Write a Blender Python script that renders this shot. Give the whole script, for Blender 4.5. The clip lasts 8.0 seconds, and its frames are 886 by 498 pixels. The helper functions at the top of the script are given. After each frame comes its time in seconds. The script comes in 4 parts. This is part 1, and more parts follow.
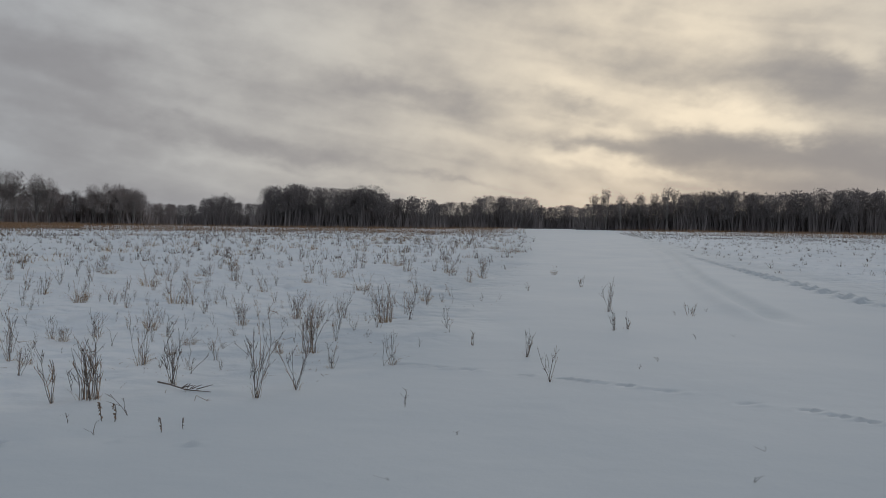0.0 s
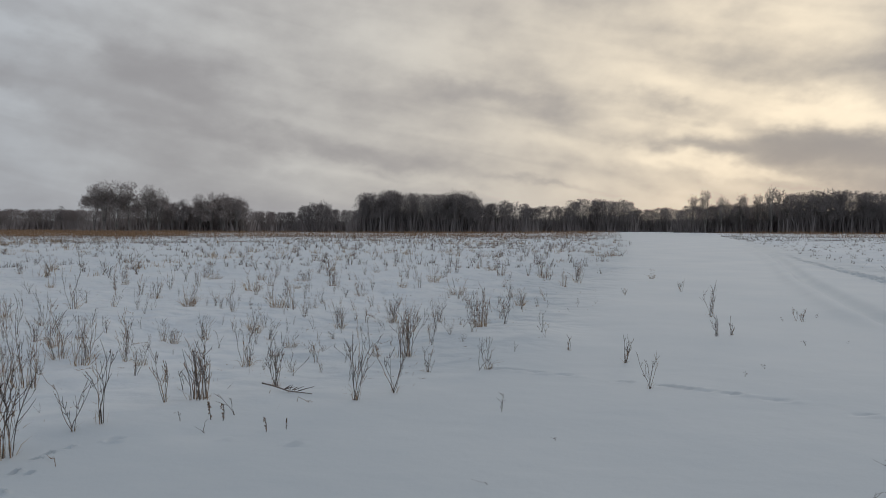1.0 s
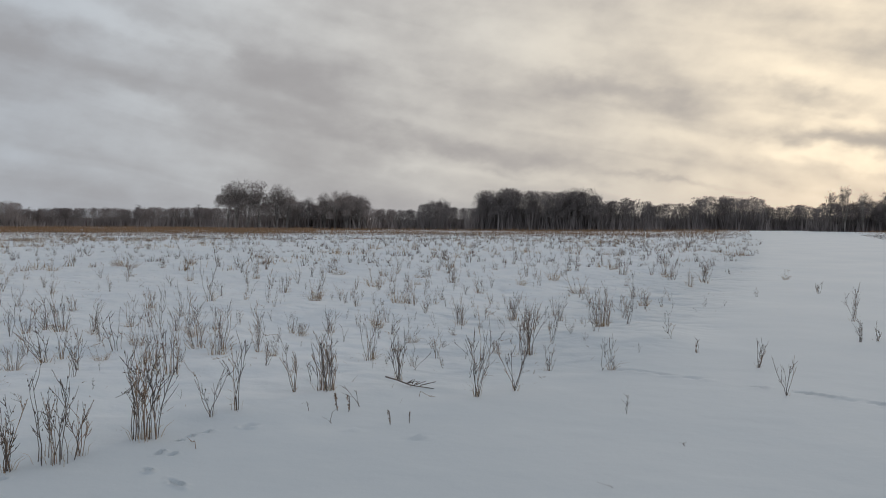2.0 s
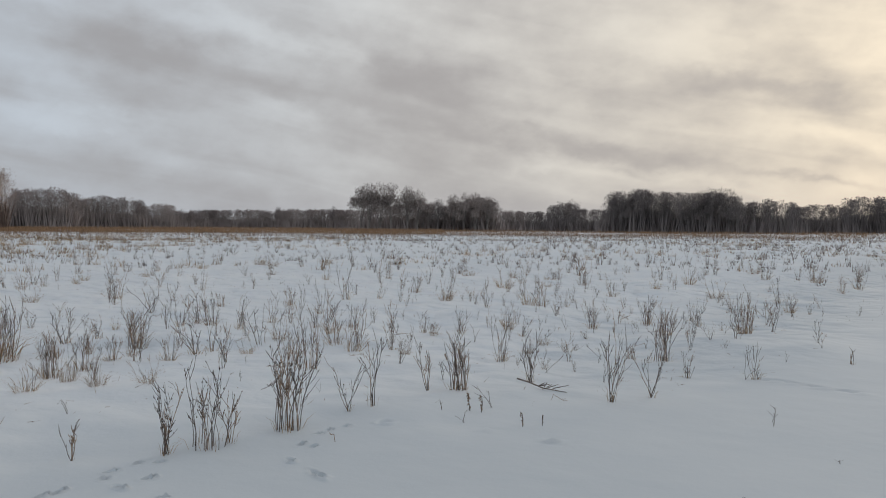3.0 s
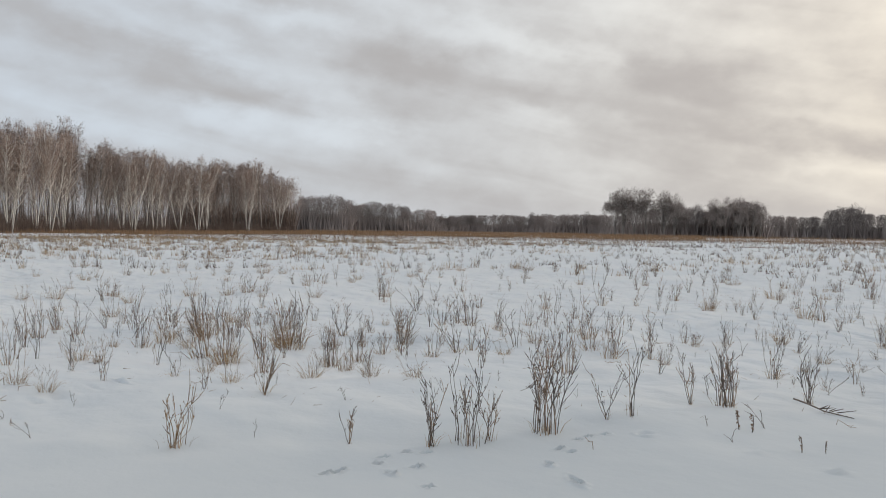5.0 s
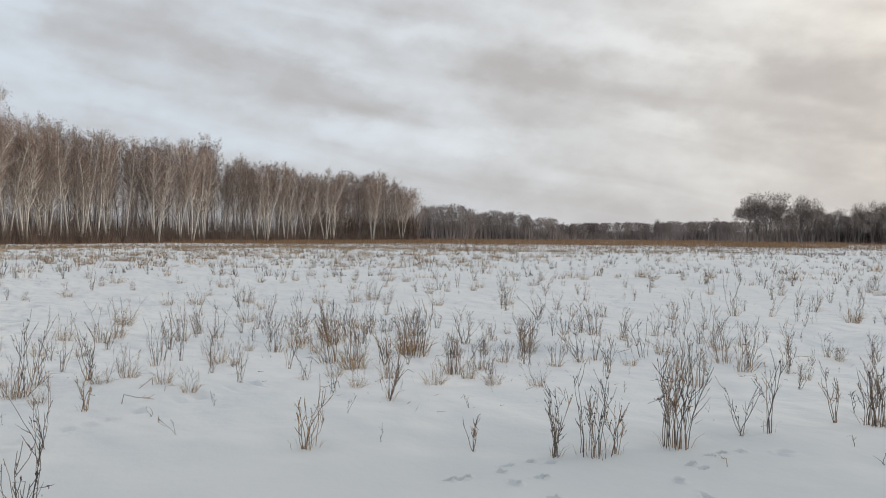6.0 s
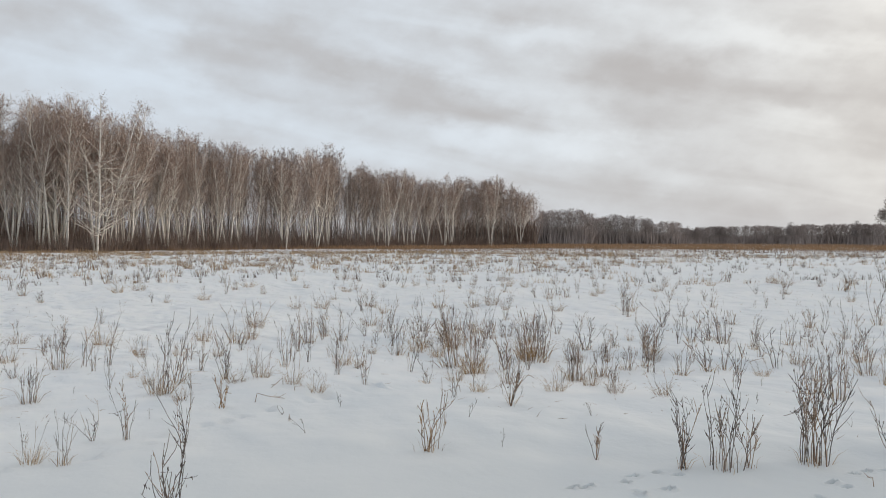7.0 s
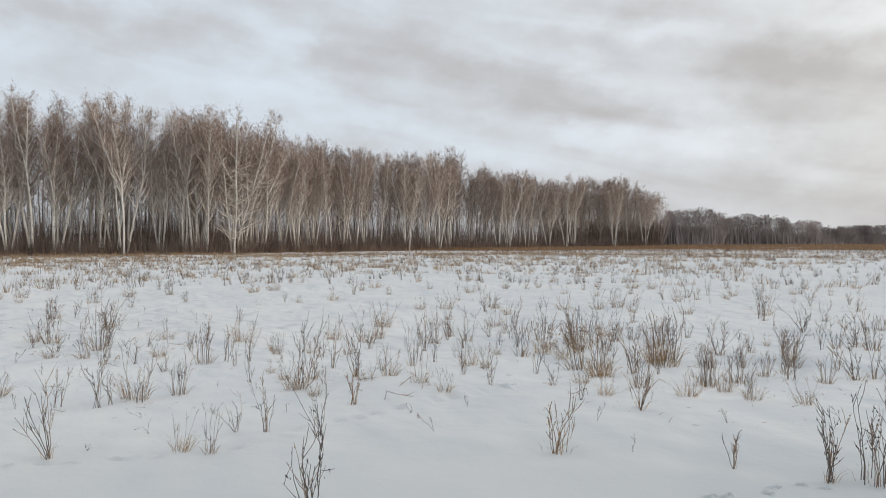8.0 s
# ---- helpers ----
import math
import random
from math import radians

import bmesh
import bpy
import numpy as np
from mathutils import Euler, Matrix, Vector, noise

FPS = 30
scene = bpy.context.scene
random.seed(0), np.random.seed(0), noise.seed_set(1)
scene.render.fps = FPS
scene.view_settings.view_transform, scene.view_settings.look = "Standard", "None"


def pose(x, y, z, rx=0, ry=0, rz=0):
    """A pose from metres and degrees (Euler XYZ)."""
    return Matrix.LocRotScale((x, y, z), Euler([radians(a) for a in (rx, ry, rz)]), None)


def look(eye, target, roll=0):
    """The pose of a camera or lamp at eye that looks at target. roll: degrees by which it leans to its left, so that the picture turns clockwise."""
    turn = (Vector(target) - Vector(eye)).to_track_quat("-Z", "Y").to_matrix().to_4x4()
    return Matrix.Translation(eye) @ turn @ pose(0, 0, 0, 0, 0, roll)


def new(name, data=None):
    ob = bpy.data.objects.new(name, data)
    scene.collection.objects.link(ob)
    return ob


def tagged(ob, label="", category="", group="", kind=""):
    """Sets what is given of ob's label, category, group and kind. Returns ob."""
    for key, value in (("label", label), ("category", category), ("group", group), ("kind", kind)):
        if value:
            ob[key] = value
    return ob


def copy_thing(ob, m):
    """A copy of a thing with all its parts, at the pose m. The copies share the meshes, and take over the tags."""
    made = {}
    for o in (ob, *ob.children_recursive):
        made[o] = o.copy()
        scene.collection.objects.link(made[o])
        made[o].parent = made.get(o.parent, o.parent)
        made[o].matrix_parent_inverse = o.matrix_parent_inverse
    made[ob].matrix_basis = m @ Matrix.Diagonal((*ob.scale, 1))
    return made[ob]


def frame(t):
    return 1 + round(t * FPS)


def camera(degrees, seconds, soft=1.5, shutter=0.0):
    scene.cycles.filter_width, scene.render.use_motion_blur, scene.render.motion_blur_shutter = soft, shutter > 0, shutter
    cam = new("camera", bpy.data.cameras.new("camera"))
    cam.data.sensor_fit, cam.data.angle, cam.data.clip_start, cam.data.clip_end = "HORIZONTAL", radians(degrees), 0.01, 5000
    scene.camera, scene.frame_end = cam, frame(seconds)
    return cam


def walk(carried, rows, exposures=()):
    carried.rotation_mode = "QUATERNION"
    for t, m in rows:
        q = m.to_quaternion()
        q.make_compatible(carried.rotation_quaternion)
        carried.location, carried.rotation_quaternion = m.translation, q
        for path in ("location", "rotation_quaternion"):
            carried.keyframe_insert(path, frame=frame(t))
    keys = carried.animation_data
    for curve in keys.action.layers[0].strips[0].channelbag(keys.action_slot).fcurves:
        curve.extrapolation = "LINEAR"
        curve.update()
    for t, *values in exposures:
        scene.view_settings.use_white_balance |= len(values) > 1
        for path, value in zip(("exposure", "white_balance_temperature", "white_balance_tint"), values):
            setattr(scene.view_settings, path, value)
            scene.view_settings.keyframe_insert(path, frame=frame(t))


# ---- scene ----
# ---- camera ----
cam = camera(59.37, 8.0, soft=1.0)
PATH = [
    # seconds, yaw, pitch, roll, x, y, z
    (0.0, 0.0, -1.963, -0.78, 0.0, 0.0, 1.55),
    (0.5, 3.284, -1.742, -0.356, -0.011, -0.006, 1.551),
    (1.0, 6.828, -1.681, -0.181, -0.023, -0.001, 1.547),
    (1.5, 10.966, -1.786, -0.249, -0.043, 0.017, 1.541),
    (3.0, 24.945, -1.817, -0.443, -0.114, 0.02, 1.532),
    (3.5, 29.51, -1.706, -0.639, -0.138, 0.018, 1.529),
    (4.0, 34.1, -1.666, -0.732, -0.156, 0.018, 1.53),
    (4.5, 38.838, -1.714, -0.83, -0.172, 0.025, 1.524),
    (6.0, 52.315, -1.095, -0.407, -0.199, 0.015, 1.517),
    (6.5, 56.753, -0.845, -0.29, -0.201, 0.007, 1.516),
    (7.0, 60.981, -0.745, -0.097, -0.201, -0.01, 1.516),
    (7.5, 65.552, -0.734, 0.025, -0.191, -0.039, 1.516),
    (8.0, 69.898, -0.635, 0.169, -0.202, -0.057, 1.514),
]
EXPOSURE = [(0.0, -0.91, 6080, 10), (1.5, -0.64, 6200, 10), (3.0, -0.45, 6360, 10), (3.5, -0.34, 6430, 10), (4.5, -0.18, 6540, 10), (6.0, -0.04, 6680, 10), (8.0, 0.06, 6680, 10)]
walk(cam, [(t, pose(x, y, z, 90 + pitch, roll, yaw)) for t, yaw, pitch, roll, x, y, z in PATH], EXPOSURE)

# ---- world and sun ----
SUN_AZ, SUN_EL = -16.0, 7.0      # degrees; azimuth counts to the left of +y

world = bpy.data.worlds.new("overcast_evening")
scene.world = world
world.use_nodes = True
wn, wl = world.node_tree.nodes, world.node_tree.links
wn.clear()


def wmath(op, a, b=None, c=None):
    n = wn.new("ShaderNodeMath")
    n.operation = op
    for i, v in enumerate((a, b, c)):
        if v is None:
            continue
        if isinstance(v, (int, float)):
            n.inputs[i].default_value = v
        else:
            wl.new(v, n.inputs[i])
    return n.outputs[0]


def wnoise(vec, scale, detail, rough, dist=0.0):
    n = wn.new("ShaderNodeTexNoise")
    n.inputs["Scale"].default_value, n.inputs["Detail"].default_value = scale, detail
    n.inputs["Roughness"].default_value, n.inputs["Distortion"].default_value = rough, dist
    wl.new(vec, n.inputs["Vector"])
    return n


def wmix(fac, a, b):
    n = wn.new("ShaderNodeMix")
    n.data_type = "RGBA"
    for sock, v in ((n.inputs[0], fac), (n.inputs[6], a), (n.inputs[7], b)):
        if isinstance(v, (tuple, float, int)):
            sock.default_value = (*v, 1.0) if isinstance(v, tuple) else v
        else:
            wl.new(v, sock)
    return n.outputs[2]


TILT = 0.17      # the cloud streaks rise to the left


def wgauss(a, e, a0, e0, sa, se):
    da = wmath("MULTIPLY_ADD", a, 1 / sa, -a0 / sa)
    de = wmath("MULTIPLY_ADD", e, 1 / se, wmath("MULTIPLY_ADD", a, -TILT / se, (TILT * a0 - e0) / se))
    r = wmath("MULTIPLY_ADD", de, de, wmath("MULTIPLY", da, da))
    return wmath("EXPONENT", wmath("MULTIPLY", r, -1.0))


tc = wn.new("ShaderNodeTexCoord")
sep = wn.new("ShaderNodeSeparateXYZ")
wl.new(tc.outputs["Generated"], sep.inputs[0])
DX, DY, DZ = sep.outputs
AZ = wmath("MULTIPLY", wmath("ARCTAN2", wmath("MULTIPLY", DX, -1.0), DY), 57.2958)
EL = wmath("MULTIPLY", wmath("ARCSINE", DZ), 57.2958)
flat = wn.new("ShaderNodeCombineXYZ")
wl.new(DX, flat.inputs[0])
wl.new(DY, flat.inputs[1])
wl.new(wmath("MULTIPLY", DZ, 1.7), flat.inputs[2])
warp = wnoise(flat.outputs[0], 13.0, 4.0, 0.55)
wsep = wn.new("ShaderNodeSeparateColor")
wl.new(warp.outputs["Color"], wsep.inputs[0])
WA = wmath("ADD", AZ, wmath("MULTIPLY_ADD", wsep.outputs[0], 7.0, -3.5))
WE = wmath("ADD", EL, wmath("MULTIPLY_ADD", wsep.outputs[1], 3.0, -1.5))

# cloud layer: thin (light) and thick (dark) patches: azimuth, elevation, widths, strength
THIN_SUN = [
    (-9, 10, 3.5, 1.2, 0.22), (-3, 10.2, 2.5, 1.3, 0.18), (-19.5, 7.4, 4, 1.0, 0.55), (-24.5, 6.5, 2.2, 0.8, 0.4), (-12.5, 6.7, 3, 0.6, 0.3), (-17, 14, 4, 1.4, 0.2),
    (-28.5, 11, 2.5, 1.6, 0.45), (0, 6.4, 5, 0.8, 0.2), (-9, 4.6, 5, 0.5, 0.28), (-15.5, 3.3, 4, 0.5, 0.36), (-7, 2.2, 8, 0.6, 0.2), (8, 3.3, 8, 0.6, 0.2),
    (6, 11.3, 2, 0.9, 0.12), (17, 4.2, 2.5, 0.5, 0.2), (10, 13, 6, 1.5, 0.22), (-24, 15, 5, 1.2, 0.2), (23, 13, 4, 0.9, 0.14),
]
THIN_WEST = [
    (36, 12.6, 4.5, 1.0, 0.3), (32, 11.6, 2.5, 1.3, 0.24), (37, 8.2, 2.5, 0.8, 0.18), (30, 15.3, 4, 0.9, 0.2), (51, 6.7, 2.6, 0.9, 0.4), (59, 7.5, 3, 0.9, 0.28), (41, 14, 6, 1.0, 0.28),
    (60, 12, 2.6, 1.5, 0.34), (56, 14.4, 4, 0.8, 0.24), (82, 11, 4, 1.3, 0.4), (84, 8, 3, 1.2, 0.34), (80, 14, 3, 1.2, 0.3), (93, 16.5, 4, 1.0, 0.3), (101, 12, 3, 1.6, 0.3),
    (75, 8.6, 4, 1.0, 0.25), (47.5, 7.2, 2.2, 0.6, 0.25), (66, 5.8, 6, 0.8, 0.2), (90, 12, 3, 1.0, 0.2),
]
THICK_SUN = [
    (28, 10.6, 6, 1.6, 0.42), (3, 9.3, 5, 0.8, 0.34), (22, 6.6, 6, 0.9, 0.3), (13, 5.3, 8, 0.7, 0.36), (-9, 8.5, 2.6, 0.8, 0.3), (-11.5, 5.5, 4.5, 0.6, 0.4), (-18, 5.3, 5, 1.0, 0.5),
    (-25.5, 9.8, 4, 1.6, 0.5), (-27, 4.6, 7, 1.2, 0.8), (-1, 3.3, 5, 0.3, 0.3), (11, 3.8, 3, 0.3, 0.22), (-19, 9.8, 3.5, 1.0, 0.2), (12, 9.3, 7, 1.2, 0.14), (-35, 7, 6, 3, 0.6),
    (19, 8.4, 4, 0.8, 0.16), (-25, 2.0, 8, 1.6, 0.7), (25, 4.6, 9, 1.3, 0.2),
]
THICK_WEST = [
    (44, 11.4, 3.5, 1.2, 0.36), (47, 9.2, 3.5, 1.0, 0.26), (60.5, 10.6, 3.5, 1.4, 0.36), (39, 9.8, 3.5, 1.0, 0.22), (30, 8.4, 6, 1.2, 0.25), (72, 13.6, 5, 1.2, 0.36), (66, 11.6, 4, 1.1, 0.36),
    (57, 9, 4, 0.8, 0.28), (48, 11.9, 5, 1.3, 0.4), (27, 10.2, 6, 1.6, 0.16), (87.5, 15, 3.5, 1.2, 0.3), (78, 13.0, 3.5, 1.0, 0.25), (96.5, 15, 3.5, 1.5, 0.3), (64, 9.4, 5, 0.8, 0.2),
    (42, 2.2, 14, 1.2, 0.3), (22, 1.8, 10, 1.0, 0.28), (60, 3.4, 9, 1.0, 0.22), (53, 15.8, 6, 0.8, 0.15),
]
total = wmath("MULTIPLY_ADD", wnoise(flat.outputs[0], 6.0, 6.0, 0.52, 0.0).outputs[0], 0.75, 0.15)
# streaks lying along the clouds' drift
layer = wn.new("ShaderNodeCombineXYZ")
wl.new(wmath("MULTIPLY", AZ, 0.05), layer.inputs[0])
wl.new(wmath("MULTIPLY", wmath("MULTIPLY_ADD", AZ, -TILT, EL), 0.30), layer.inputs[1])
low = wmath("EXPONENT", wmath("MULTIPLY", wmath("MAXIMUM", EL, 0.0), -0.03))
streak = wmath("MULTIPLY_ADD", wnoise(layer.outputs[0], 1.7, 2.5, 0.5, 0.6).outputs[0], 0.7, -0.35)
total = wmath("MULTIPLY_ADD", streak, low, total)
for sign, rows in ((1, THIN_SUN), (1, THIN_WEST), (-1, THICK_SUN), (-1, THICK_WEST)):
    for a0, e0, sa, se, amp in rows:
        total = wmath("MULTIPLY_ADD", wgauss(WA, WE, a0, e0, sa, se), sign * amp, total)
mottle = wmath("MULTIPLY_ADD", wnoise(flat.outputs[0], 17.0, 4.0, 0.55).outputs[0], 0.5, -0.25)
total = wmath("ADD", total, mottle)
# soft ends, so that no patch goes flat
CLOUD = wmath("DIVIDE", 1.0, wmath("ADD", 1.0, wmath("EXPONENT", wmath("MULTIPLY_ADD", total, -4.3, 2.15))))
# the sun stands low behind the clouds: they glow warm round it
dot = wmath("ADD", wmath("ADD",
            wmath("MULTIPLY", DX, -math.sin(radians(SUN_AZ)) * math.cos(radians(SUN_EL))),
            wmath("MULTIPLY", DY, math.cos(radians(SUN_AZ)) * math.cos(radians(SUN_EL)))),
            wmath("MULTIPLY", DZ, math.sin(radians(SUN_EL))))
ang = wmath("MULTIPLY", wmath("ARCCOSINE", wmath("MINIMUM", dot, 1.0)), 57.2958)
near_sun = wmath("EXPONENT", wmath("MULTIPLY", wmath("MULTIPLY", ang, ang), -1 / 47.0 ** 2))
close_sun = wmath("EXPONENT", wmath("MULTIPLY", wmath("MULTIPLY", ang, ang), -1 / 14.0 ** 2))
cool = wmix(CLOUD, (0.49, 0.487, 0.50), (0.755, 0.87, 1.0))
warm = wmix(CLOUD, (0.64, 0.57, 0.525), (1.46, 1.28, 1.0))
glow = wmix(CLOUD, (0.47, 0.455, 0.455), (2.15, 1.79, 1.28))
overhead = wn.new("ShaderNodeMapRange")
overhead.interpolation_type = "SMOOTHSTEP"
wl.new(EL, overhead.inputs[0])
overhead.inputs[1].default_value, overhead.inputs[2].default_value = 18.0, 55.0
low_haze = wmath("MULTIPLY", wmath("EXPONENT", wmath("MULTIPLY", wmath("MAXIMUM", EL, 0.0), -0.45)), wmath("MULTIPLY_ADD", close_sun, -0.4, 0.68))
hazed = wmix(low_haze, wmix(close_sun, wmix(near_sun, cool, warm), glow), (0.535, 0.54, 0.575))
cloud_colour = wmix(overhead.outputs[0], hazed, (0.575, 0.59, 0.62))
sky = wn.new("ShaderNodeTexSky")
sky.sky_type, sky.sun_disc = "NISHITA", False
sky.sun_elevation, sky.sun_rotation = radians(SUN_EL), radians(-SUN_AZ)
skyb = wn.new("ShaderNodeVectorMath")
skyb.operation = "SCALE"
wl.new(sky.outputs[0], skyb.inputs[0])
skyb.inputs[3].default_value = 0.03
bg = wn.new("ShaderNodeBackground")
wl.new(wmix(0.1, cloud_colour, skyb.outputs[0]), bg.inputs[0])
bg.inputs[1].default_value = 1.0
wo = wn.new("ShaderNodeOutputWorld")
wl.new(bg.outputs[0], wo.inputs[0])

sun = new("sun", bpy.data.lights.new("sun", "SUN"))
sun.data.energy, sun.data.angle, sun.data.color = 0.9, radians(20), (1.0, 0.90, 0.78)
sun.matrix_world = look((0, 0, 40), (100 * math.sin(radians(SUN_AZ)), -100 * math.cos(radians(SUN_AZ)), 40 - 100 * math.tan(radians(SUN_EL))))


# ---- materials ----
def material(name, dark, light, scale, rough=0.85, bump=0.3, bump_scale=None, detail=5.0, per_object=0.0, stretch=(1, 1, 1)):
    m = bpy.data.materials.new(name)
    m.use_nodes = True
    n, l = m.node_tree.nodes, m.node_tree.links
    b = n["Principled BSDF"]
    b.inputs["Roughness"].default_value = rough
    b.inputs["Specular IOR Level"].default_value = 0.25
    t = n.new("ShaderNodeTexCoord")
    mp = n.new("ShaderNodeMapping")
    mp.inputs["Scale"].default_value = stretch
    l.new(t.outputs["Object"], mp.inputs[0])
    no = n.new("ShaderNodeTexNoise")
    no.inputs["Scale"].default_value, no.inputs["Detail"].default_value = scale, detail
    l.new(mp.outputs[0], no.inputs["Vector"])
    ramp = n.new("ShaderNodeValToRGB")
    ramp.color_ramp.elements[0].position, ramp.color_ramp.elements[1].position = 0.32, 0.68
    ramp.color_ramp.elements[0].color, ramp.color_ramp.elements[1].color = (*dark, 1), (*light, 1)
    if per_object:
        info = n.new("ShaderNodeObjectInfo")
        geo = n.new("ShaderNodeNewGeometry")
        s1 = n.new("ShaderNodeMath")
        s1.operation = "ADD"
        l.new(info.outputs["Random"], s1.inputs[0])
        l.new(geo.outputs["Random Per Island"], s1.inputs[1])
        s2 = n.new("ShaderNodeMath")
        s2.operation = "MULTIPLY_ADD"
        s2.inputs[1].default_value, s2.inputs[2].default_value = per_object * 0.5, -per_object * 0.5
        l.new(s1.outputs[0], s2.inputs[0])
        s3 = n.new("ShaderNodeMath")
        l.new(no.outputs[0], s3.inputs[0])
        l.new(s2.outputs[0], s3.inputs[1])
        l.new(s3.outputs[0], ramp.inputs[0])
    else:
        l.new(no.outputs[0], ramp.inputs[0])
    l.new(ramp.outputs[0], b.inputs["Base Color"])
    if bump:
        nb = n.new("ShaderNodeTexNoise")
        nb.inputs["Scale"].default_value, nb.inputs["Detail"].default_value = bump_scale or scale * 6, 4.0
        l.new(t.outputs["Object"], nb.inputs["Vector"])
        bm_ = n.new("ShaderNodeBump")
        bm_.inputs["Strength"].default_value, bm_.inputs["Distance"].default_value = bump, 0.02
        l.new(nb.outputs[0], bm_.inputs["Height"])
        l.new(bm_.outputs[0], b.inputs["Normal"])
    return m


def snow_material():
    """Wind-packed snow: fine grain everywhere, hummocks where the mesh says that weeds grow."""
    m = material("snow", (0.685, 0.735, 0.78), (0.775, 0.81, 0.84), 0.35, 0.8, 0.0, None, 8.0)
    n, l = m.node_tree.nodes, m.node_tree.links
    b = n["Principled BSDF"]
    b.inputs["Sheen Weight"].default_value, b.inputs["Sheen Roughness"].default_value = 0.3, 0.45
    t = n.new("ShaderNodeTexCoord")
    rough = n.new("ShaderNodeAttribute")
    rough.attribute_name = "hummocks"
    # field snow multiplied brighter, track snow greyer: grazing-view brightening put into the colour
    grazing_bright = n.new("ShaderNodeAttribute")
    grazing_bright.attribute_name = "grazing_bright"
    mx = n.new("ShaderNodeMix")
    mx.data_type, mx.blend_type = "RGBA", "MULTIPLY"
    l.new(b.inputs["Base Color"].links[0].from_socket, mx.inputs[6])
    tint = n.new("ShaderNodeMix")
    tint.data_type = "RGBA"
    l.new(grazing_bright.outputs["Fac"], tint.inputs[0])
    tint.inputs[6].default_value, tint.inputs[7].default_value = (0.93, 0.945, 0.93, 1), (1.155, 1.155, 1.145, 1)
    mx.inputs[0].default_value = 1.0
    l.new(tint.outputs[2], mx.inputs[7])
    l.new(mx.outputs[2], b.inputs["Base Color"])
    normal = None
    for scale, detail, strength, depth, masked in ((0.9, 2.0, 1.0, 0.36, True), (3.6, 4.0, 1.0, 0.10, True), (11.0, 4.0, 0.12, 0.02, False), (60.0, 2.0, 0.15, 0.004, False)):
        no = n.new("ShaderNodeTexNoise")
        no.inputs["Scale"].default_value, no.inputs["Detail"].default_value = scale, detail
        l.new(t.outputs["Object"], no.inputs["Vector"])
        bu = n.new("ShaderNodeBump")
        bu.inputs["Strength"].default_value, bu.inputs["Distance"].default_value = strength, depth
        if masked:
            k = n.new("ShaderNodeMath")
            k.operation = "MULTIPLY"
            l.new(rough.outputs["Fac"], k.inputs[0])
            l.new(no.outputs[0], k.inputs[1])
            l.new(k.outputs[0], bu.inputs["Height"])
        else:
            l.new(no.outputs[0], bu.inputs["Height"])
        if normal:
            l.new(normal, bu.inputs["Normal"])
        normal = bu.outputs[0]
    l.new(normal, b.inputs["Normal"])
    return m


snow = snow_material()
stalk_grey = material("dry_stalk_grey", (0.07, 0.059, 0.054), (0.215, 0.176, 0.152), 9, 0.85, 0.2, None, 4.0, 0.5)
stalk_brown = material("dry_stalk_brown", (0.18, 0.123, 0.086), (0.42, 0.30, 0.21), 9, 0.85, 0.2, None, 4.0, 0.5)
straw = material("dry_straw", (0.21, 0.125, 0.058), (0.48, 0.325, 0.165), 7, 0.8, 0.0, None, 4.0, 0.6)
belt_mat = material("russet_belt", (0.13, 0.075, 0.045), (0.36, 0.225, 0.13), 0.4, 0.9, 0.0, None, 4.0, 0.6)
fringe_mat = material("tan_grass", (0.27, 0.18, 0.105), (0.60, 0.455, 0.29), 0.4, 0.9, 0.0, None, 4.0, 0.6)
far_weed = material("far_weed", (0.055, 0.045, 0.04), (0.19, 0.148, 0.12), 0.3, 0.9, 0.0, None, 3.0, 0.6)
limb_mat = material("birch_limb", (0.52, 0.46, 0.40), (0.84, 0.78, 0.71), 0.7, 0.85, 0.0, None, 4.0, 0.4)
twig_mat = material("birch_twig", (0.27, 0.20, 0.167), (0.54, 0.42, 0.354), 0.5, 0.9, 0.0, None, 3.0, 0.4)
# twig_mat darkened: shade of the rows behind the wood's edge, as colour
shaded_twig = material("shaded_birch_twig", (0.21, 0.158, 0.134), (0.43, 0.337, 0.29), 0.5, 0.9, 0.0, None, 3.0, 0.4)
brush_mat = material("undergrowth", (0.125, 0.092, 0.076), (0.28, 0.212, 0.177), 0.3, 0.9, 0.0, None, 3.0, 0.4)
wood_mat = material("bare_wood_far", (0.13, 0.115, 0.11), (0.30, 0.262, 0.248), 0.05, 0.9, 0.0, None, 3.0, 0.25)
# far_twig: pale birch twigs, and the lit tone of woods away from the sun
far_twig = material("far_birch_lit_twig", (0.17, 0.143, 0.133), (0.38, 0.322, 0.298), 0.05, 0.9, 0.0, None, 3.0, 0.25)
grove_twig = material("grove_twig", (0.22, 0.187, 0.172), (0.45, 0.385, 0.352), 0.05, 0.9, 0.0, None, 3.0, 0.25)
# grey of the far trunks; also birch bark darkened for the wood's inner shade
pale_trunk = material("pale_trunk_far_shaded", (0.14, 0.123, 0.112), (0.36, 0.325, 0.295), 0.4, 0.9, 0.0, None, 3.0, 0.4)


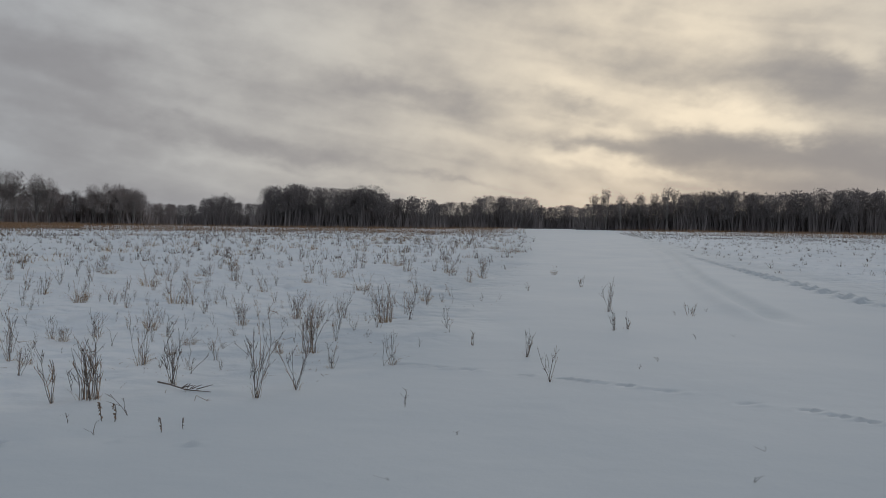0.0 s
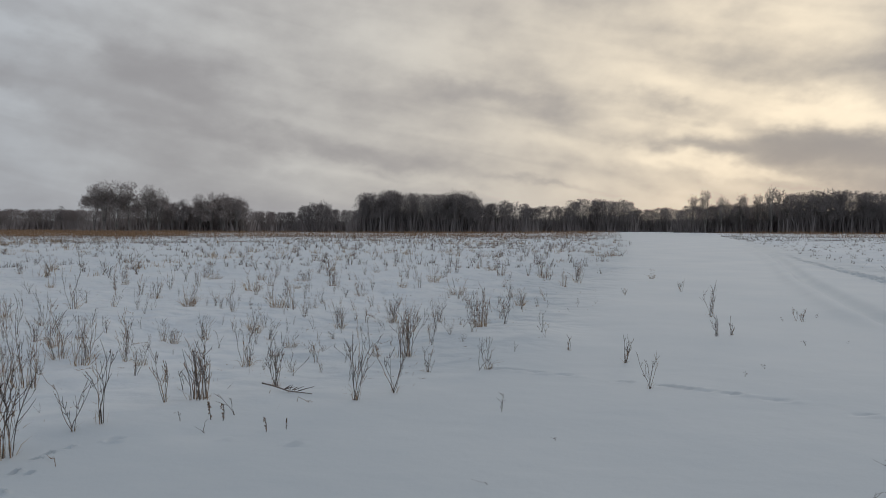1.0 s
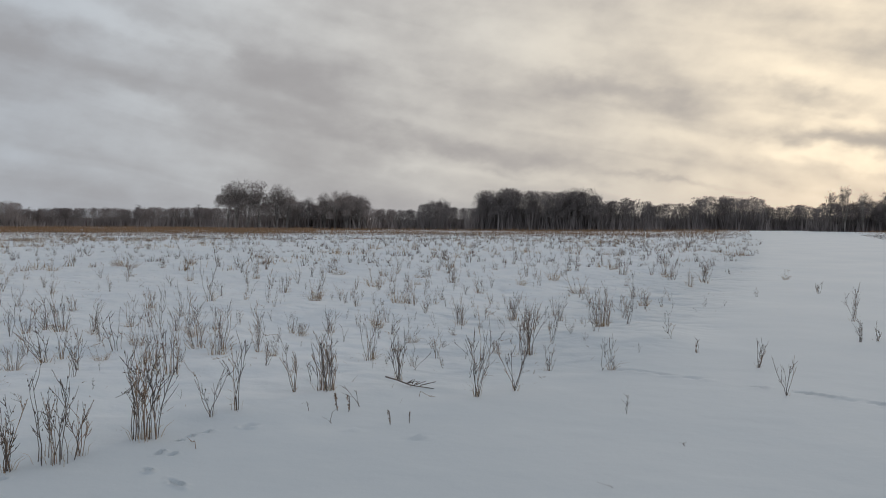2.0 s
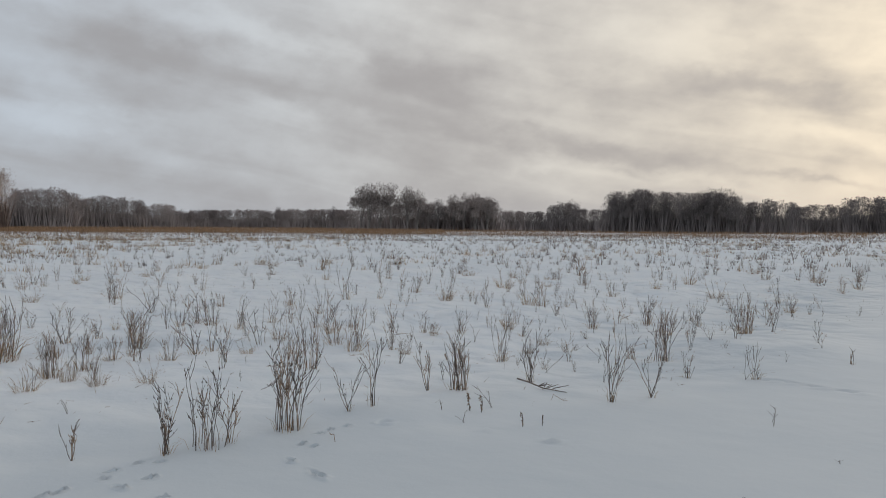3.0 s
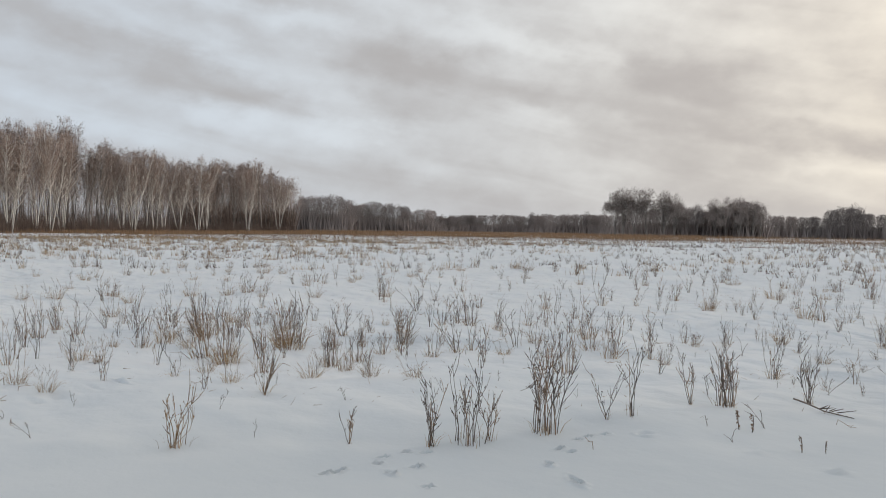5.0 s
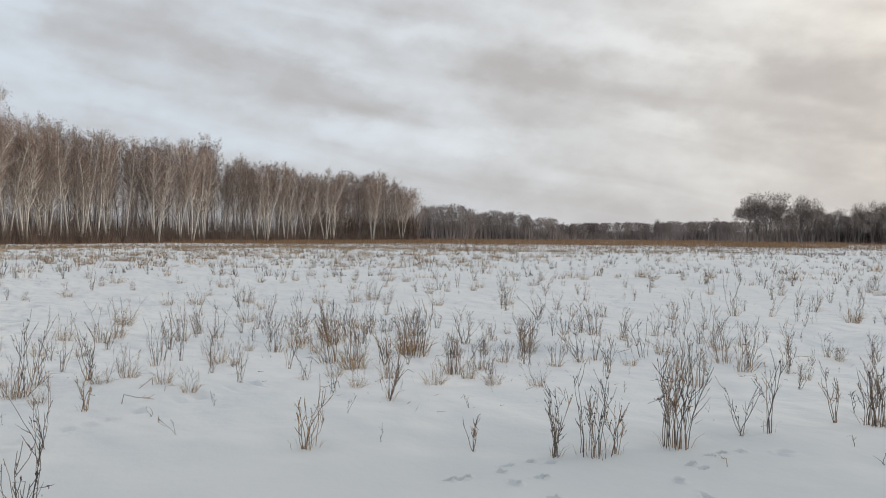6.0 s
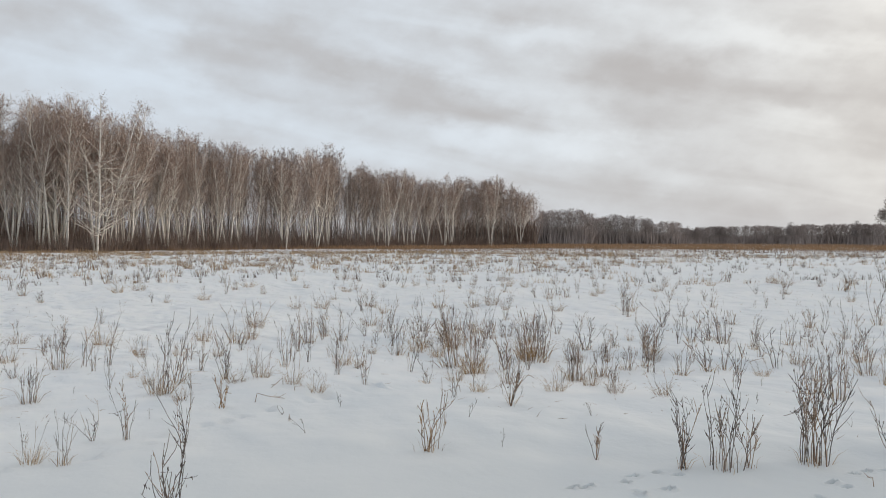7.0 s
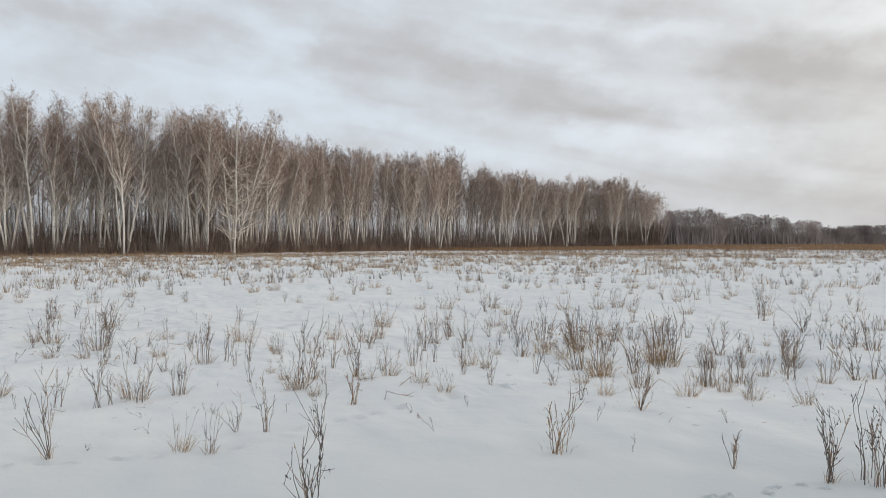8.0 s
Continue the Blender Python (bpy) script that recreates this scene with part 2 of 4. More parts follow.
def bark_material():
    m = material("birch_bark", (0.60, 0.55, 0.49), (0.86, 0.82, 0.76), 1.3, 0.75, 0.4, 12.0, 4.0, 0.3, (1, 1, 0.4))
    n, l = m.node_tree.nodes, m.node_tree.links
    b = n["Principled BSDF"]
    old = b.inputs["Base Color"].links[0].from_socket
    t = n.new("ShaderNodeTexCoord")
    mp = n.new("ShaderNodeMapping")
    mp.inputs["Scale"].default_value = (3.0, 3.0, 5.0)
    l.new(t.outputs["Object"], mp.inputs[0])
    no = n.new("ShaderNodeTexNoise")
    no.inputs["Scale"].default_value, no.inputs["Detail"].default_value = 1.6, 5.0
    l.new(mp.outputs[0], no.inputs["Vector"])
    rp = n.new("ShaderNodeValToRGB")
    rp.color_ramp.elements[0].position, rp.color_ramp.elements[1].position = 0.60, 0.66
    l.new(no.outputs[0], rp.inputs[0])
    mx = n.new("ShaderNodeMix")
    mx.data_type = "RGBA"
    l.new(rp.outputs[0], mx.inputs[0])
    l.new(old, mx.inputs[6])
    mx.inputs[7].default_value = (0.05, 0.045, 0.04, 1)
    l.new(mx.outputs[2], b.inputs["Base Color"])
    return m


birch_bark = bark_material()


# ---- mesh helpers ----
class Shape:
    """Vertices and faces of one mesh."""

    def __init__(self):
        self.v, self.f = [], []

    def tube(self, pts, radii, sides=4):
        base = len(self.v)
        n = len(pts)
        for i, p in enumerate(pts):
            d = (pts[min(i + 1, n - 1)] - pts[max(i - 1, 0)]).normalized()
            u = d.orthogonal().normalized()
            w = d.cross(u)
            for k in range(sides):
                a = 2 * math.pi * k / sides
                self.v.append(p + (u * math.cos(a) + w * math.sin(a)) * radii[i])
        for i in range(n - 1):
            for k in range(sides):
                a, b = base + i * sides + k, base + i * sides + (k + 1) % sides
                self.f.append((a, b, b + sides, a + sides))
        self.f.append(tuple(base + (n - 1) * sides + k for k in range(sides)))

    def blade(self, p, d, length, width, bend, rng):
        """A grass blade or twig: a bent ribbon of a quad and a tip."""
        s = Vector((rng.uniform(-1, 1), rng.uniform(-1, 1), rng.uniform(-0.3, 0.3))).cross(d).normalized() * width * 0.5
        mid, tip = p + d * length * 0.55, p + d * length + bend
        b = len(self.v)
        self.v += [p - s, p + s, mid + s * 0.8, mid - s * 0.8, tip]
        self.f += [(b, b + 1, b + 2, b + 3), (b + 3, b + 2, b + 4)]

    def sliver(self, p, d, length, width, rng):
        s = Vector((rng.uniform(-1, 1), rng.uniform(-1, 1), rng.uniform(-1, 1))).cross(d).normalized() * width * 0.5
        b = len(self.v)
        self.v += [p - s, p + s, p + d * length]
        self.f.append((b, b + 1, b + 2))

    def bud(self, p, d, r, length):
        u = d.orthogonal().normalized()
        w = d.cross(u)
        b = len(self.v)
        self.v += [p - d * length * 0.4, p + u * r, p + w * r, p - u * r, p - w * r, p + d * length * 0.6]
        for k in range(4):
            a, c = b + 1 + k, b + 1 + (k + 1) % 4
            self.f += [(b, c, a), (b + 5, a, c)]

    def mesh(self, name, mat, smooth=True):
        me = bpy.data.meshes.new(name)
        me.from_pydata([tuple(p) for p in self.v], [], self.f)
        me.materials.append(mat)
        if smooth:
            me.polygons.foreach_set("use_smooth", [True] * len(me.polygons))
        return me


def part(name, shape, mat, parent, label=""):
    ob = new(name, shape.mesh(name, mat))
    ob.parent = parent
    return tagged(ob, label, kind="stuff" if name in ("tuft", "tassel") else "")


def fast_mesh(name, verts, mat):
    """One mesh of loose triangles, three vertices each."""
    me = bpy.data.meshes.new(name)
    n = len(verts)
    me.vertices.add(n)
    me.vertices.foreach_set("co", np.asarray(verts, dtype=np.float32).ravel())
    me.loops.add(n)
    me.loops.foreach_set("vertex_index", np.arange(n, dtype=np.int32))
    me.polygons.add(n // 3)
    me.polygons.foreach_set("loop_start", np.arange(0, n, 3, dtype=np.int32))
    me.update(calc_edges=True)
    me.validate()
    me.materials.append(mat)
    return me


def slivers(rng, p, d, length, width):
    """Many thin triangles at once: foot, direction, length, width."""
    r = rng.normal(size=p.shape)
    s = np.cross(r, d)
    s /= np.linalg.norm(s, axis=1)[:, None] + 1e-9
    s *= (width * 0.5)[:, None]
    return np.stack([p - s, p + s, p + d * length[:, None]], 1).reshape(-1, 3)


# ---- the ground ----
def lattice(ix, iy, seed):
    h = (ix.astype(np.int64) * 374761393 + iy.astype(np.int64) * 668265263 + seed * 974711) & 0xFFFFFFFF
    h = ((h ^ (h >> 13)) * 1274126177) & 0xFFFFFFFF
    return ((h ^ (h >> 16)) & 0xFFFF) / 32767.5 - 1.0


def vnoise(x, y, seed=0):
    ix, iy = np.floor(x), np.floor(y)
    fx, fy = x - ix, y - iy
    fx, fy = fx * fx * fx * (fx * (fx * 6 - 15) + 10), fy * fy * fy * (fy * (fy * 6 - 15) + 10)
    a, b = lattice(ix, iy, seed), lattice(ix + 1, iy, seed)
    c, d = lattice(ix, iy + 1, seed), lattice(ix + 1, iy + 1, seed)
    return (a + (b - a) * fx) * (1 - fy) + (c + (d - c) * fx) * fy


def step(lo, hi, v):
    t = np.clip((v - lo) / (hi - lo), 0, 1)
    return t * t * (3 - 2 * t)


EDGE_Y = (-60, -10, -3, 0.5, 3, 5.5, 7, 10, 25, 63, 233, 600)
EDGE_X = (-30, -8, -5.5, -4.5, -4, -2, -1.2, 0.5, 3, 8, 25, 70)
BANK_Y = (-60, 5, 15, 22, 36, 56, 127, 600)
BANK_X = (30, 12, 8.7, 9.8, 12.1, 16.3, 29, 120)


def field_side(x, y):
    """Metres into the weedy field, beyond the edge of the snowed-over track (negative: on the track)."""
    return np.interp(y, EDGE_Y, EDGE_X) - x


def bank_side(x, y):
    """Metres beyond the far side of the snowed-over track."""
    return x - np.interp(y, BANK_Y, BANK_X)


def prints():
    """Dents in the snow: x, y, heading, half length, half width, depth."""
    rng = random.Random(5)
    rows = []
    # small hopping animal: groups of prints along a line
    for line, gap in ((((-6.15, -1.6), (-6.2, -0.5), (-6.08, 0.5), (-6.4, 1.0), (-6.9, 2.2), (-7.4, 3.4)), 0.2), (((-3.1, 5.1), (-2.1, 5.35), (-1.4, 5.2)), 0.5)):
        for (x0, y0), (x1, y1) in zip(line, line[1:]):
            n = max(1, int(math.hypot(x1 - x0, y1 - y0) / gap))
            for i in range(n):
                t = (i + rng.uniform(0.1, 0.9)) / n
                a = math.atan2(y1 - y0, x1 - x0) + rng.uniform(-0.35, 0.35)
                off = rng.uniform(-0.05, 0.05)
                rows.append((x0 + (x1 - x0) * t - off * math.sin(a), y0 + (y1 - y0) * t + off * math.cos(a), a,
                             rng.uniform(0.035, 0.06), rng.uniform(0.025, 0.04), rng.choice((0.045, -0.03))))
    # hare prints beside the nearest weeds: x, y, heading, half length
    for x, y, a, hl in ((-3.23, 4.43, 1.6, 0.044), (-3.14, 4.43, 1.5, 0.03), (-3.1, 4.13, -0.7, 0.05), (-2.79, 3.97, -0.6, 0.105), (-3.27, 4.7, 0.7, 0.025), (-3.26, 4.82, 1.0, 0.03),
                        (-3.2, 4.95, 1.0, 0.034), (-3.9, 3.62, 1.8, 0.03), (-3.8, 3.7, 1.3, 0.035), (-3.64, 3.45, 1.1, 0.043), (-3.92, 3.05, 1.6, 0.05), (-3.67, 3.26, -0.2, 0.05),
                        (-3.34, 3.25, 0.5, 0.03), (-3.95, 2.97, 1.7, 0.038), (-3.93, 3.43, 1.2, 0.037), (-3.85, 3.31, 1.7, 0.024)):
        rows.append((x, y, a, hl * 0.85, 0.017, 0.034))
        rows.append((x + 0.03 * math.cos(a), y + 0.03 * math.sin(a), a + 0.4, hl * 0.5, 0.017, 0.03))
    # a mouse's chain of short furrows across the track
    for i in range(26):
        t = i / 25
        if rng.random() < 0.42:
            continue
        x, y = -0.4 + 4.6 * t, 8.45 - 2.9 * t + 0.35 * math.sin(3.1 * t)
        rows.append((x + rng.uniform(-0.05, 0.05), y + rng.uniform(-0.04, 0.04), math.atan2(-2.6, 4.6) + rng.uniform(-0.1, 0.1), rng.uniform(0.07, 0.12), 0.026, 0.045))
    # boot prints beyond the ski groove
    trail = ((9.2, 12.0), (8.7, 15.1), (9.8, 21.8), (12.1, 35.6), (16.3, 56.5))
    for (x0, y0), (x1, y1) in zip(trail, trail[1:]):
        d = math.hypot(x1 - x0, y1 - y0)
        for i in range(int(d / 0.6)):
            t = (i + 0.5) * 0.6 / d
            a = math.atan2(y1 - y0, x1 - x0)
            off = 0.13 if i % 2 else -0.13
            rows.append((x0 + (x1 - x0) * t - off * math.sin(a), y0 + (y1 - y0) * t + off * math.cos(a), a + rng.uniform(-0.1, 0.1), 0.2, 0.12, 0.17))
    return rows


PRINTS = prints()
GROOVE_Y = (12.0, 13.0, 15.3, 23.7, 40, 68, 110)
GROOVE_X = (5.7, 5.75, 6.1, 7.9, 12.0, 18.2, 27.5)


def height(x, y, dents=True):
    x, y = np.asarray(x, dtype=float), np.asarray(y, dtype=float)
    d = np.hypot(x, y)
    rough = 0.12 + 0.88 * np.maximum(step(-0.8, 1.5, field_side(x, y)), step(0, 3, bank_side(x, y)))
    z = rough * step(2.5, 11, d) * (0.07 * vnoise(x / 2.6, y / 2.6, 1) + 0.05 * vnoise(x / 1.1, y / 1.1, 2))
    z += rough * 0.02 * vnoise(x / 0.42, y / 0.42, 3) + 0.002 * vnoise(x / 0.17, y / 0.17, 8)
    z += 0.007 * vnoise(x / 2.1 + 3, y / 2.1, 4)
    z += step(12, 45, d) * 0.14 * vnoise(x / 19, y / 19, 5) * (1 - step(80, 140, d) * 0.6)
    az = np.degrees(np.arctan2(-x, y))
    z += 0.08 * step(10.3, 10.7, d + 0.25 * vnoise(x / 1.3, y / 1.3, 9)) * (1 - step(12, 17, d)) * step(26, 34, az) * (1 - step(52, 62, az))
    # the field falls away gently towards the woods
    z -= (0.28 * step(60, 120, d) + 0.72 * step(110, 230, d) + 1.2 * step(230, 520, d)) * (0.6 + 0.4 * step(-8, 6, az))
    # ski groove: a shallow trough with a soft left lip, fading towards the camera
    gx = np.interp(y, GROOVE_Y, GROOVE_X)
    live = step(11.8, 14.5, y) * (1 - step(95, 110, y))
    z += live * (-0.13 * np.exp(-((x - gx) / 0.24) ** 4) + 0.09 * np.exp(-((x - gx + 0.5) / 0.24) ** 2))
    if dents:
        for px, py, a, hl, hw, dep in PRINTS:
            near = (np.abs(x - px) < hl * 3) & (np.abs(y - py) < hl * 3)
            if not near.any():
                continue
            lx = ((x[near] - px) * math.cos(a) + (y[near] - py) * math.sin(a)) / hl
            ly = (-(x[near] - px) * math.sin(a) + (y[near] - py) * math.cos(a)) / hw
            r = lx * lx + ly * ly
            z[near] += -dep * np.exp(-r * r) + 0.4 * dep * np.exp(-((np.sqrt(r) - 1.55) / 0.35) ** 2) * (0.4 + 0.6 * (lx > 0))
    return z


def spread(start, first, growth, limit, far_growth, knee=60.0):
    out, p, s = [], start, first
    while p < limit:
        s = first + growth * (p - start) if p - start < knee else s * far_growth
        p += s
        out.append(p)
    return out


def axis(marks, steps):
    """Grid lines: fine where the tracks are, ever wider outwards."""
    low = [-v for v in spread(-marks[0], steps[0], 0.06, 3200, 1.2)]
    up = spread(marks[-1], steps[-1], 0.045, 3200, 1.2)
    inner = [np.arange(a, b - st * 0.4, st) for a, b, st in zip(marks, marks[1:], steps)]
    return np.concatenate([np.array(sorted(low)), *inner, np.array([marks[-1]]), np.array(up)])


def build_ground():
    xs = axis((-7.6, -7.0, -4.1, -2.6, 4.4, 12.5), (0.14, 0.05, 0.016, 0.075, 0.12))
    ys = axis((-2.2, -1.8, 2.8, 5.1, 9.0, 27.0), (0.14, 0.05, 0.016, 0.05, 0.14))
    nx, ny = len(xs), len(ys)
    gx, gy = np.meshgrid(xs, ys)
    gx, gy = gx.ravel(), gy.ravel()
    co = np.stack([gx, gy, height(gx, gy)], 1)
    me = bpy.data.meshes.new("ground")
    me.vertices.add(nx * ny)
    me.vertices.foreach_set("co", co.astype(np.float32).ravel())
    i = (np.arange(ny - 1)[:, None] * nx + np.arange(nx - 1)[None, :]).ravel()
    quads = np.stack([i, i + 1, i + nx + 1, i + nx], 1).astype(np.int32)
    me.loops.add(quads.size)
    me.loops.foreach_set("vertex_index", quads.ravel())
    me.polygons.add(len(quads))
    me.polygons.foreach_set("loop_start", np.arange(0, quads.size, 4, dtype=np.int32))
    me.polygons.foreach_set("use_smooth", np.ones(len(quads), dtype=bool))
    me.update(calc_edges=True)
    near = 0.12 + 0.88 * step(5, 14, np.hypot(gx, gy))
    rough = near * np.maximum(step(-0.4, 2.0, field_side(gx, gy)), step(0, 3, bank_side(gx, gy)))
    me.attributes.new("hummocks", "FLOAT", "POINT").data.foreach_set("value", rough.astype(np.float32))
    # mask of the painted brightening: 0 on the track, 1 out in the field
    grazing_bright = np.maximum(step(-1.0, 6.0, field_side(gx, gy)), step(0, 4, bank_side(gx, gy)))
    me.attributes.new("grazing_bright", "FLOAT", "POINT").data.foreach_set("value", grazing_bright.astype(np.float32))
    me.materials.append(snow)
    return tagged(new("ground", me), "wide field under wind-smoothed dry snow with small animal tracks", "snow", kind="structure")


build_ground()


def on_ground(x, y):
    return float(height(np.array([x]), np.array([y]), False)[0])


# ---- dry plants of the field: one function a kind, built 1 m high and scaled ----
def stem_shape(rng, base, lean, turn, length, radius, twigs, buds, fork=0.35, kink=0.16):
    """One dry stalk, kinked here and there, with its side twigs and seed knobs."""
    s = Shape()
    d = Vector((math.sin(lean) * math.cos(turn), math.sin(lean) * math.sin(turn), math.cos(lean)))
    pts, p, way = [base - d * 0.07], base.copy(), d.copy()
    broken = rng.random() < 0.10
    for i in range(6):
        pts.append(p.copy())
        p = p + way * length / 5
        way = (way + Vector((rng.gauss(0, kink), rng.gauss(0, kink), rng.gauss(0.11, kink * 0.5)))).normalized()
        if broken and i == 3:
            way = Vector((rng.uniform(-1, 1), rng.uniform(-1, 1), rng.uniform(-0.9, 0.1))).normalized()
    s.tube(pts, [radius * (1.0 - 0.6 * i / 6) for i in range(7)], 3)
    tips = []
    for k in range(twigs):
        t = rng.uniform(fork, 0.95) * 5 + 1
        i = min(5, int(t))
        q = pts[i].lerp(pts[i + 1], t - i)
        along = (pts[i + 1] - pts[i]).normalized()
        a = rng.uniform(0, 2 * math.pi)
        out = (along + Vector((math.cos(a), math.sin(a), rng.uniform(-0.2, 0.3))) * rng.uniform(0.35, 0.8)).normalized()
        ln = length * rng.uniform(0.10, 0.36)
        e = q + out * ln * 0.6
        f = e + (out + Vector((rng.uniform(-0.2, 0.2), rng.uniform(-0.2, 0.2), rng.uniform(0.1, 0.6)))).normalized() * ln * 0.5
        s.tube([q, e, f], [radius * 0.6, radius * 0.5, radius * 0.32], 3)
        tips.append((q, f, out))
    for q, f, out in tips + [(pts[4], pts[6], d)] * 2:
        for k in range(3):
            if rng.random() < buds:
                c = q.lerp(f, rng.uniform(0.45, 1.02))
                s.bud(c + Vector((rng.uniform(-1, 1), rng.uniform(-1, 1), 0)) * radius, out, radius * rng.uniform(0.75, 1.25), rng.uniform(0.02, 0.05))
    return s


def tuft_shape(rng, n, spread_r, length, width, lean_max, droop):
    s = Shape()
    for k in range(n):
        a, r = rng.uniform(0, 2 * math.pi), spread_r * math.sqrt(rng.random())
        lean = rng.uniform(0.03, lean_max)
        b = a + rng.uniform(-0.7, 0.7)
        d = Vector((math.sin(lean) * math.cos(b), math.sin(lean) * math.sin(b), math.cos(lean)))
        ln = length * rng.uniform(0.45, 1.0)
        bend = Vector((math.cos(b), math.sin(b), -0.7)) * droop * ln * rng.uniform(0.1, 1.0)
        s.blade(Vector((r * math.cos(a), r * math.sin(a), -0.03)), d, ln, width * rng.uniform(0.6, 1.2), bend, rng)
    return s


def thing(name, label, category, group):
    return tagged(new(name), label, category, group)


def stalk_bunch(seed, fewest=10, most=13):
    rng = random.Random(seed)
    ob = thing("weed_clump", "upright bunch of dry grey-brown weed stalks standing in snow", "weed", "dry weeds in the field")
    for k in range(rng.randint(fewest, most)):
        a, r = rng.uniform(0, 2 * math.pi), 0.16 * math.sqrt(rng.random())
        base = Vector((r * math.cos(a), r * math.sin(a) * 0.7, 0))
        lean = rng.uniform(0, 0.13) if rng.random() < 0.85 else rng.uniform(0.2, 0.6)
        part("stem", stem_shape(rng, base, lean, a + rng.uniform(-0.8, 0.8), rng.uniform(0.5, 1.0), rng.uniform(0.0044, 0.007), rng.randint(2, 5), 0.45, 0.4, 0.08), rng.choice((stalk_grey, stalk_brown)), ob)
    part("tuft", tuft_shape(rng, 26, 0.18, 0.55, 0.008, 0.7, 0.4), straw, ob, "straw-coloured dead grass round the stalks' foot")
    return ob


def stalk_fan(seed, arms, open_angle):
    rng = random.Random(seed)
    ob = thing("dry_weed", "leafless dry weed forking upwards from one foot in the snow", "weed", "dry weeds in the field")
    face = rng.uniform(0, math.pi)
    for k in range(arms):
        lean = open_angle * rng.uniform(0.1, 1.0) * (1 if k % 2 else -1)
        foot = Vector((rng.gauss(0, 0.045), rng.gauss(0, 0.045), 0))
        part("stem", stem_shape(rng, foot, lean, face + rng.uniform(-0.9, 0.9), rng.uniform(0.4, 1.02) if k else 1.0, rng.uniform(0.0044, 0.0072), rng.randint(2, 5), 0.4, 0.2, 0.13), rng.choice((stalk_grey, stalk_grey, stalk_brown)), ob)
    if seed % 3 == 0:
        part("tuft", tuft_shape(rng, 14, 0.10, 0.5, 0.008, 0.8, 0.5), straw, ob, "wisps of straw-coloured dead grass")
    return ob


def sprig(seed):
    rng = random.Random(seed)
    ob = thing("weed_sprig", "short thin dry sprig poking out of the snow", "weed", "dry sprigs in the snow")
    for k in range(2):
        part("stem", stem_shape(rng, Vector((0.05 * k, 0, 0)), rng.uniform(0.1, 0.55), k * 2.6 + rng.uniform(-0.5, 0.5), 1.0 - 0.3 * k, 0.0095, rng.randint(0, 3), 0.4, 0.35, 0.2), stalk_grey, ob)
    return ob


def drooping_head(seed):
    rng = random.Random(seed)
    ob = thing("seed_head", "drooping brown withered seed head sticking out of snow", "weed", "withered seed heads in the snow")
    s = Shape()
    pts = [Vector((0, 0, -0.1)), Vector((0.02, 0, 0.5)), Vector((-0.05, 0.02, 0.9)), Vector((-0.22, 0.03, 1.0))]
    s.tube(pts, [0.03, 0.03, 0.025, 0.02], 4)
    part("stem", s, stalk_grey, ob)
    h = Shape()
    for k in range(16):
        t = rng.uniform(0.0, 1.0)
        p = Vector((0.01, 0, 0.15)).lerp(Vector((-0.2, 0.03, 1.0)), t)
        h.bud(p + Vector((rng.uniform(-1, 1), rng.uniform(-1, 1), 0)) * 0.05, Vector((rng.uniform(-1, 1), rng.uniform(-1, 1), -0.8)).normalized(), 0.045, rng.uniform(0.1, 0.24))
    part("tassel", h, stalk_brown, ob, "clustered brown seeds")
    return ob


def grass_tuft(seed):
    rng = random.Random(seed)
    ob = thing("grass_tuft", "straw-yellow tuft of dead grass in the snow", "grass", "dead grass tufts in the field")
    part("tuft", tuft_shape(rng, 70, 0.30, 0.95, 0.0085, 0.75, 0.5), straw, ob)
    for k in range(rng.randint(4, 7)):
        a, r = rng.uniform(0, 2 * math.pi), 0.3 * math.sqrt(rng.random())
        part("stem", stem_shape(rng, Vector((r * math.cos(a), r * math.sin(a), 0)), rng.uniform(0, 0.3), a, rng.uniform(0.8, 1.4), 0.0075, rng.randint(1, 4), 0.4), rng.choice((stalk_grey, stalk_brown)), ob)
    return ob


def set_down(proto, x, y, h, turn, wide=1.0):
    m = Matrix.LocRotScale((x, y, on_ground(x, y)), Euler((0.11 * math.sin(x * 12.9), 0.11 * math.sin(y * 7.7), turn)), (h * wide, h * wide, h))
    return copy_thing(proto, m)


BUNCH = [(-6.92, 5.39, 0.47), (-4.88, 6.90, 0.55), (-0.84, 11.51, 0.60), (-11.27, 3.86, 0.54), (-7.03, 5.43, 0.45),
         (-9.36, 5.19, 0.64), (-8.56, 0.12, 0.46), (-0.81, 11.45, 0.44), (1.31, 25.01, 0.46), (-7.69, 8.54, 0.57), (-7.50, 7.07, 0.50), (-13.26, -1.60, 0.60), (-10.31, 0.46, 0.58)]
FAN = [(-5.53, 6.29, 0.44), (-3.37, 8.68, 0.55), (-6.54, 0.75, 0.45), (-6.13, 1.09, 0.54), (-6.00, 3.91, 0.45),
       (-8.10, -0.61, 0.55), (-8.24, -0.96, 0.40), (-8.54, 1.97, 0.62)]
FAN_SMALL = [(0.07, 10.83, 0.32), (-0.53, 8.41, 0.34), (-7.41, 3.10, 0.40), (-6.69, 0.53, 0.31), (-6.00, 0.29, 0.35), (-0.50, 12.36, 0.48),
             (-3.03, 11.71, 0.47), (-2.33, 12.58, 0.48), (-9.43, 2.98, 0.57), (-8.82, 3.35, 0.40), (-8.11, 1.28, 0.69), (-10.20, 1.00, 0.46), (-7.36, 8.77, 0.45), (-3.38, 8.79, 0.44),
             (-6.17, 9.96, 0.34), (-10.85, -0.67, 0.46), (-4.72, 8.43, 0.40), (-4.94, 8.86, 0.40)]
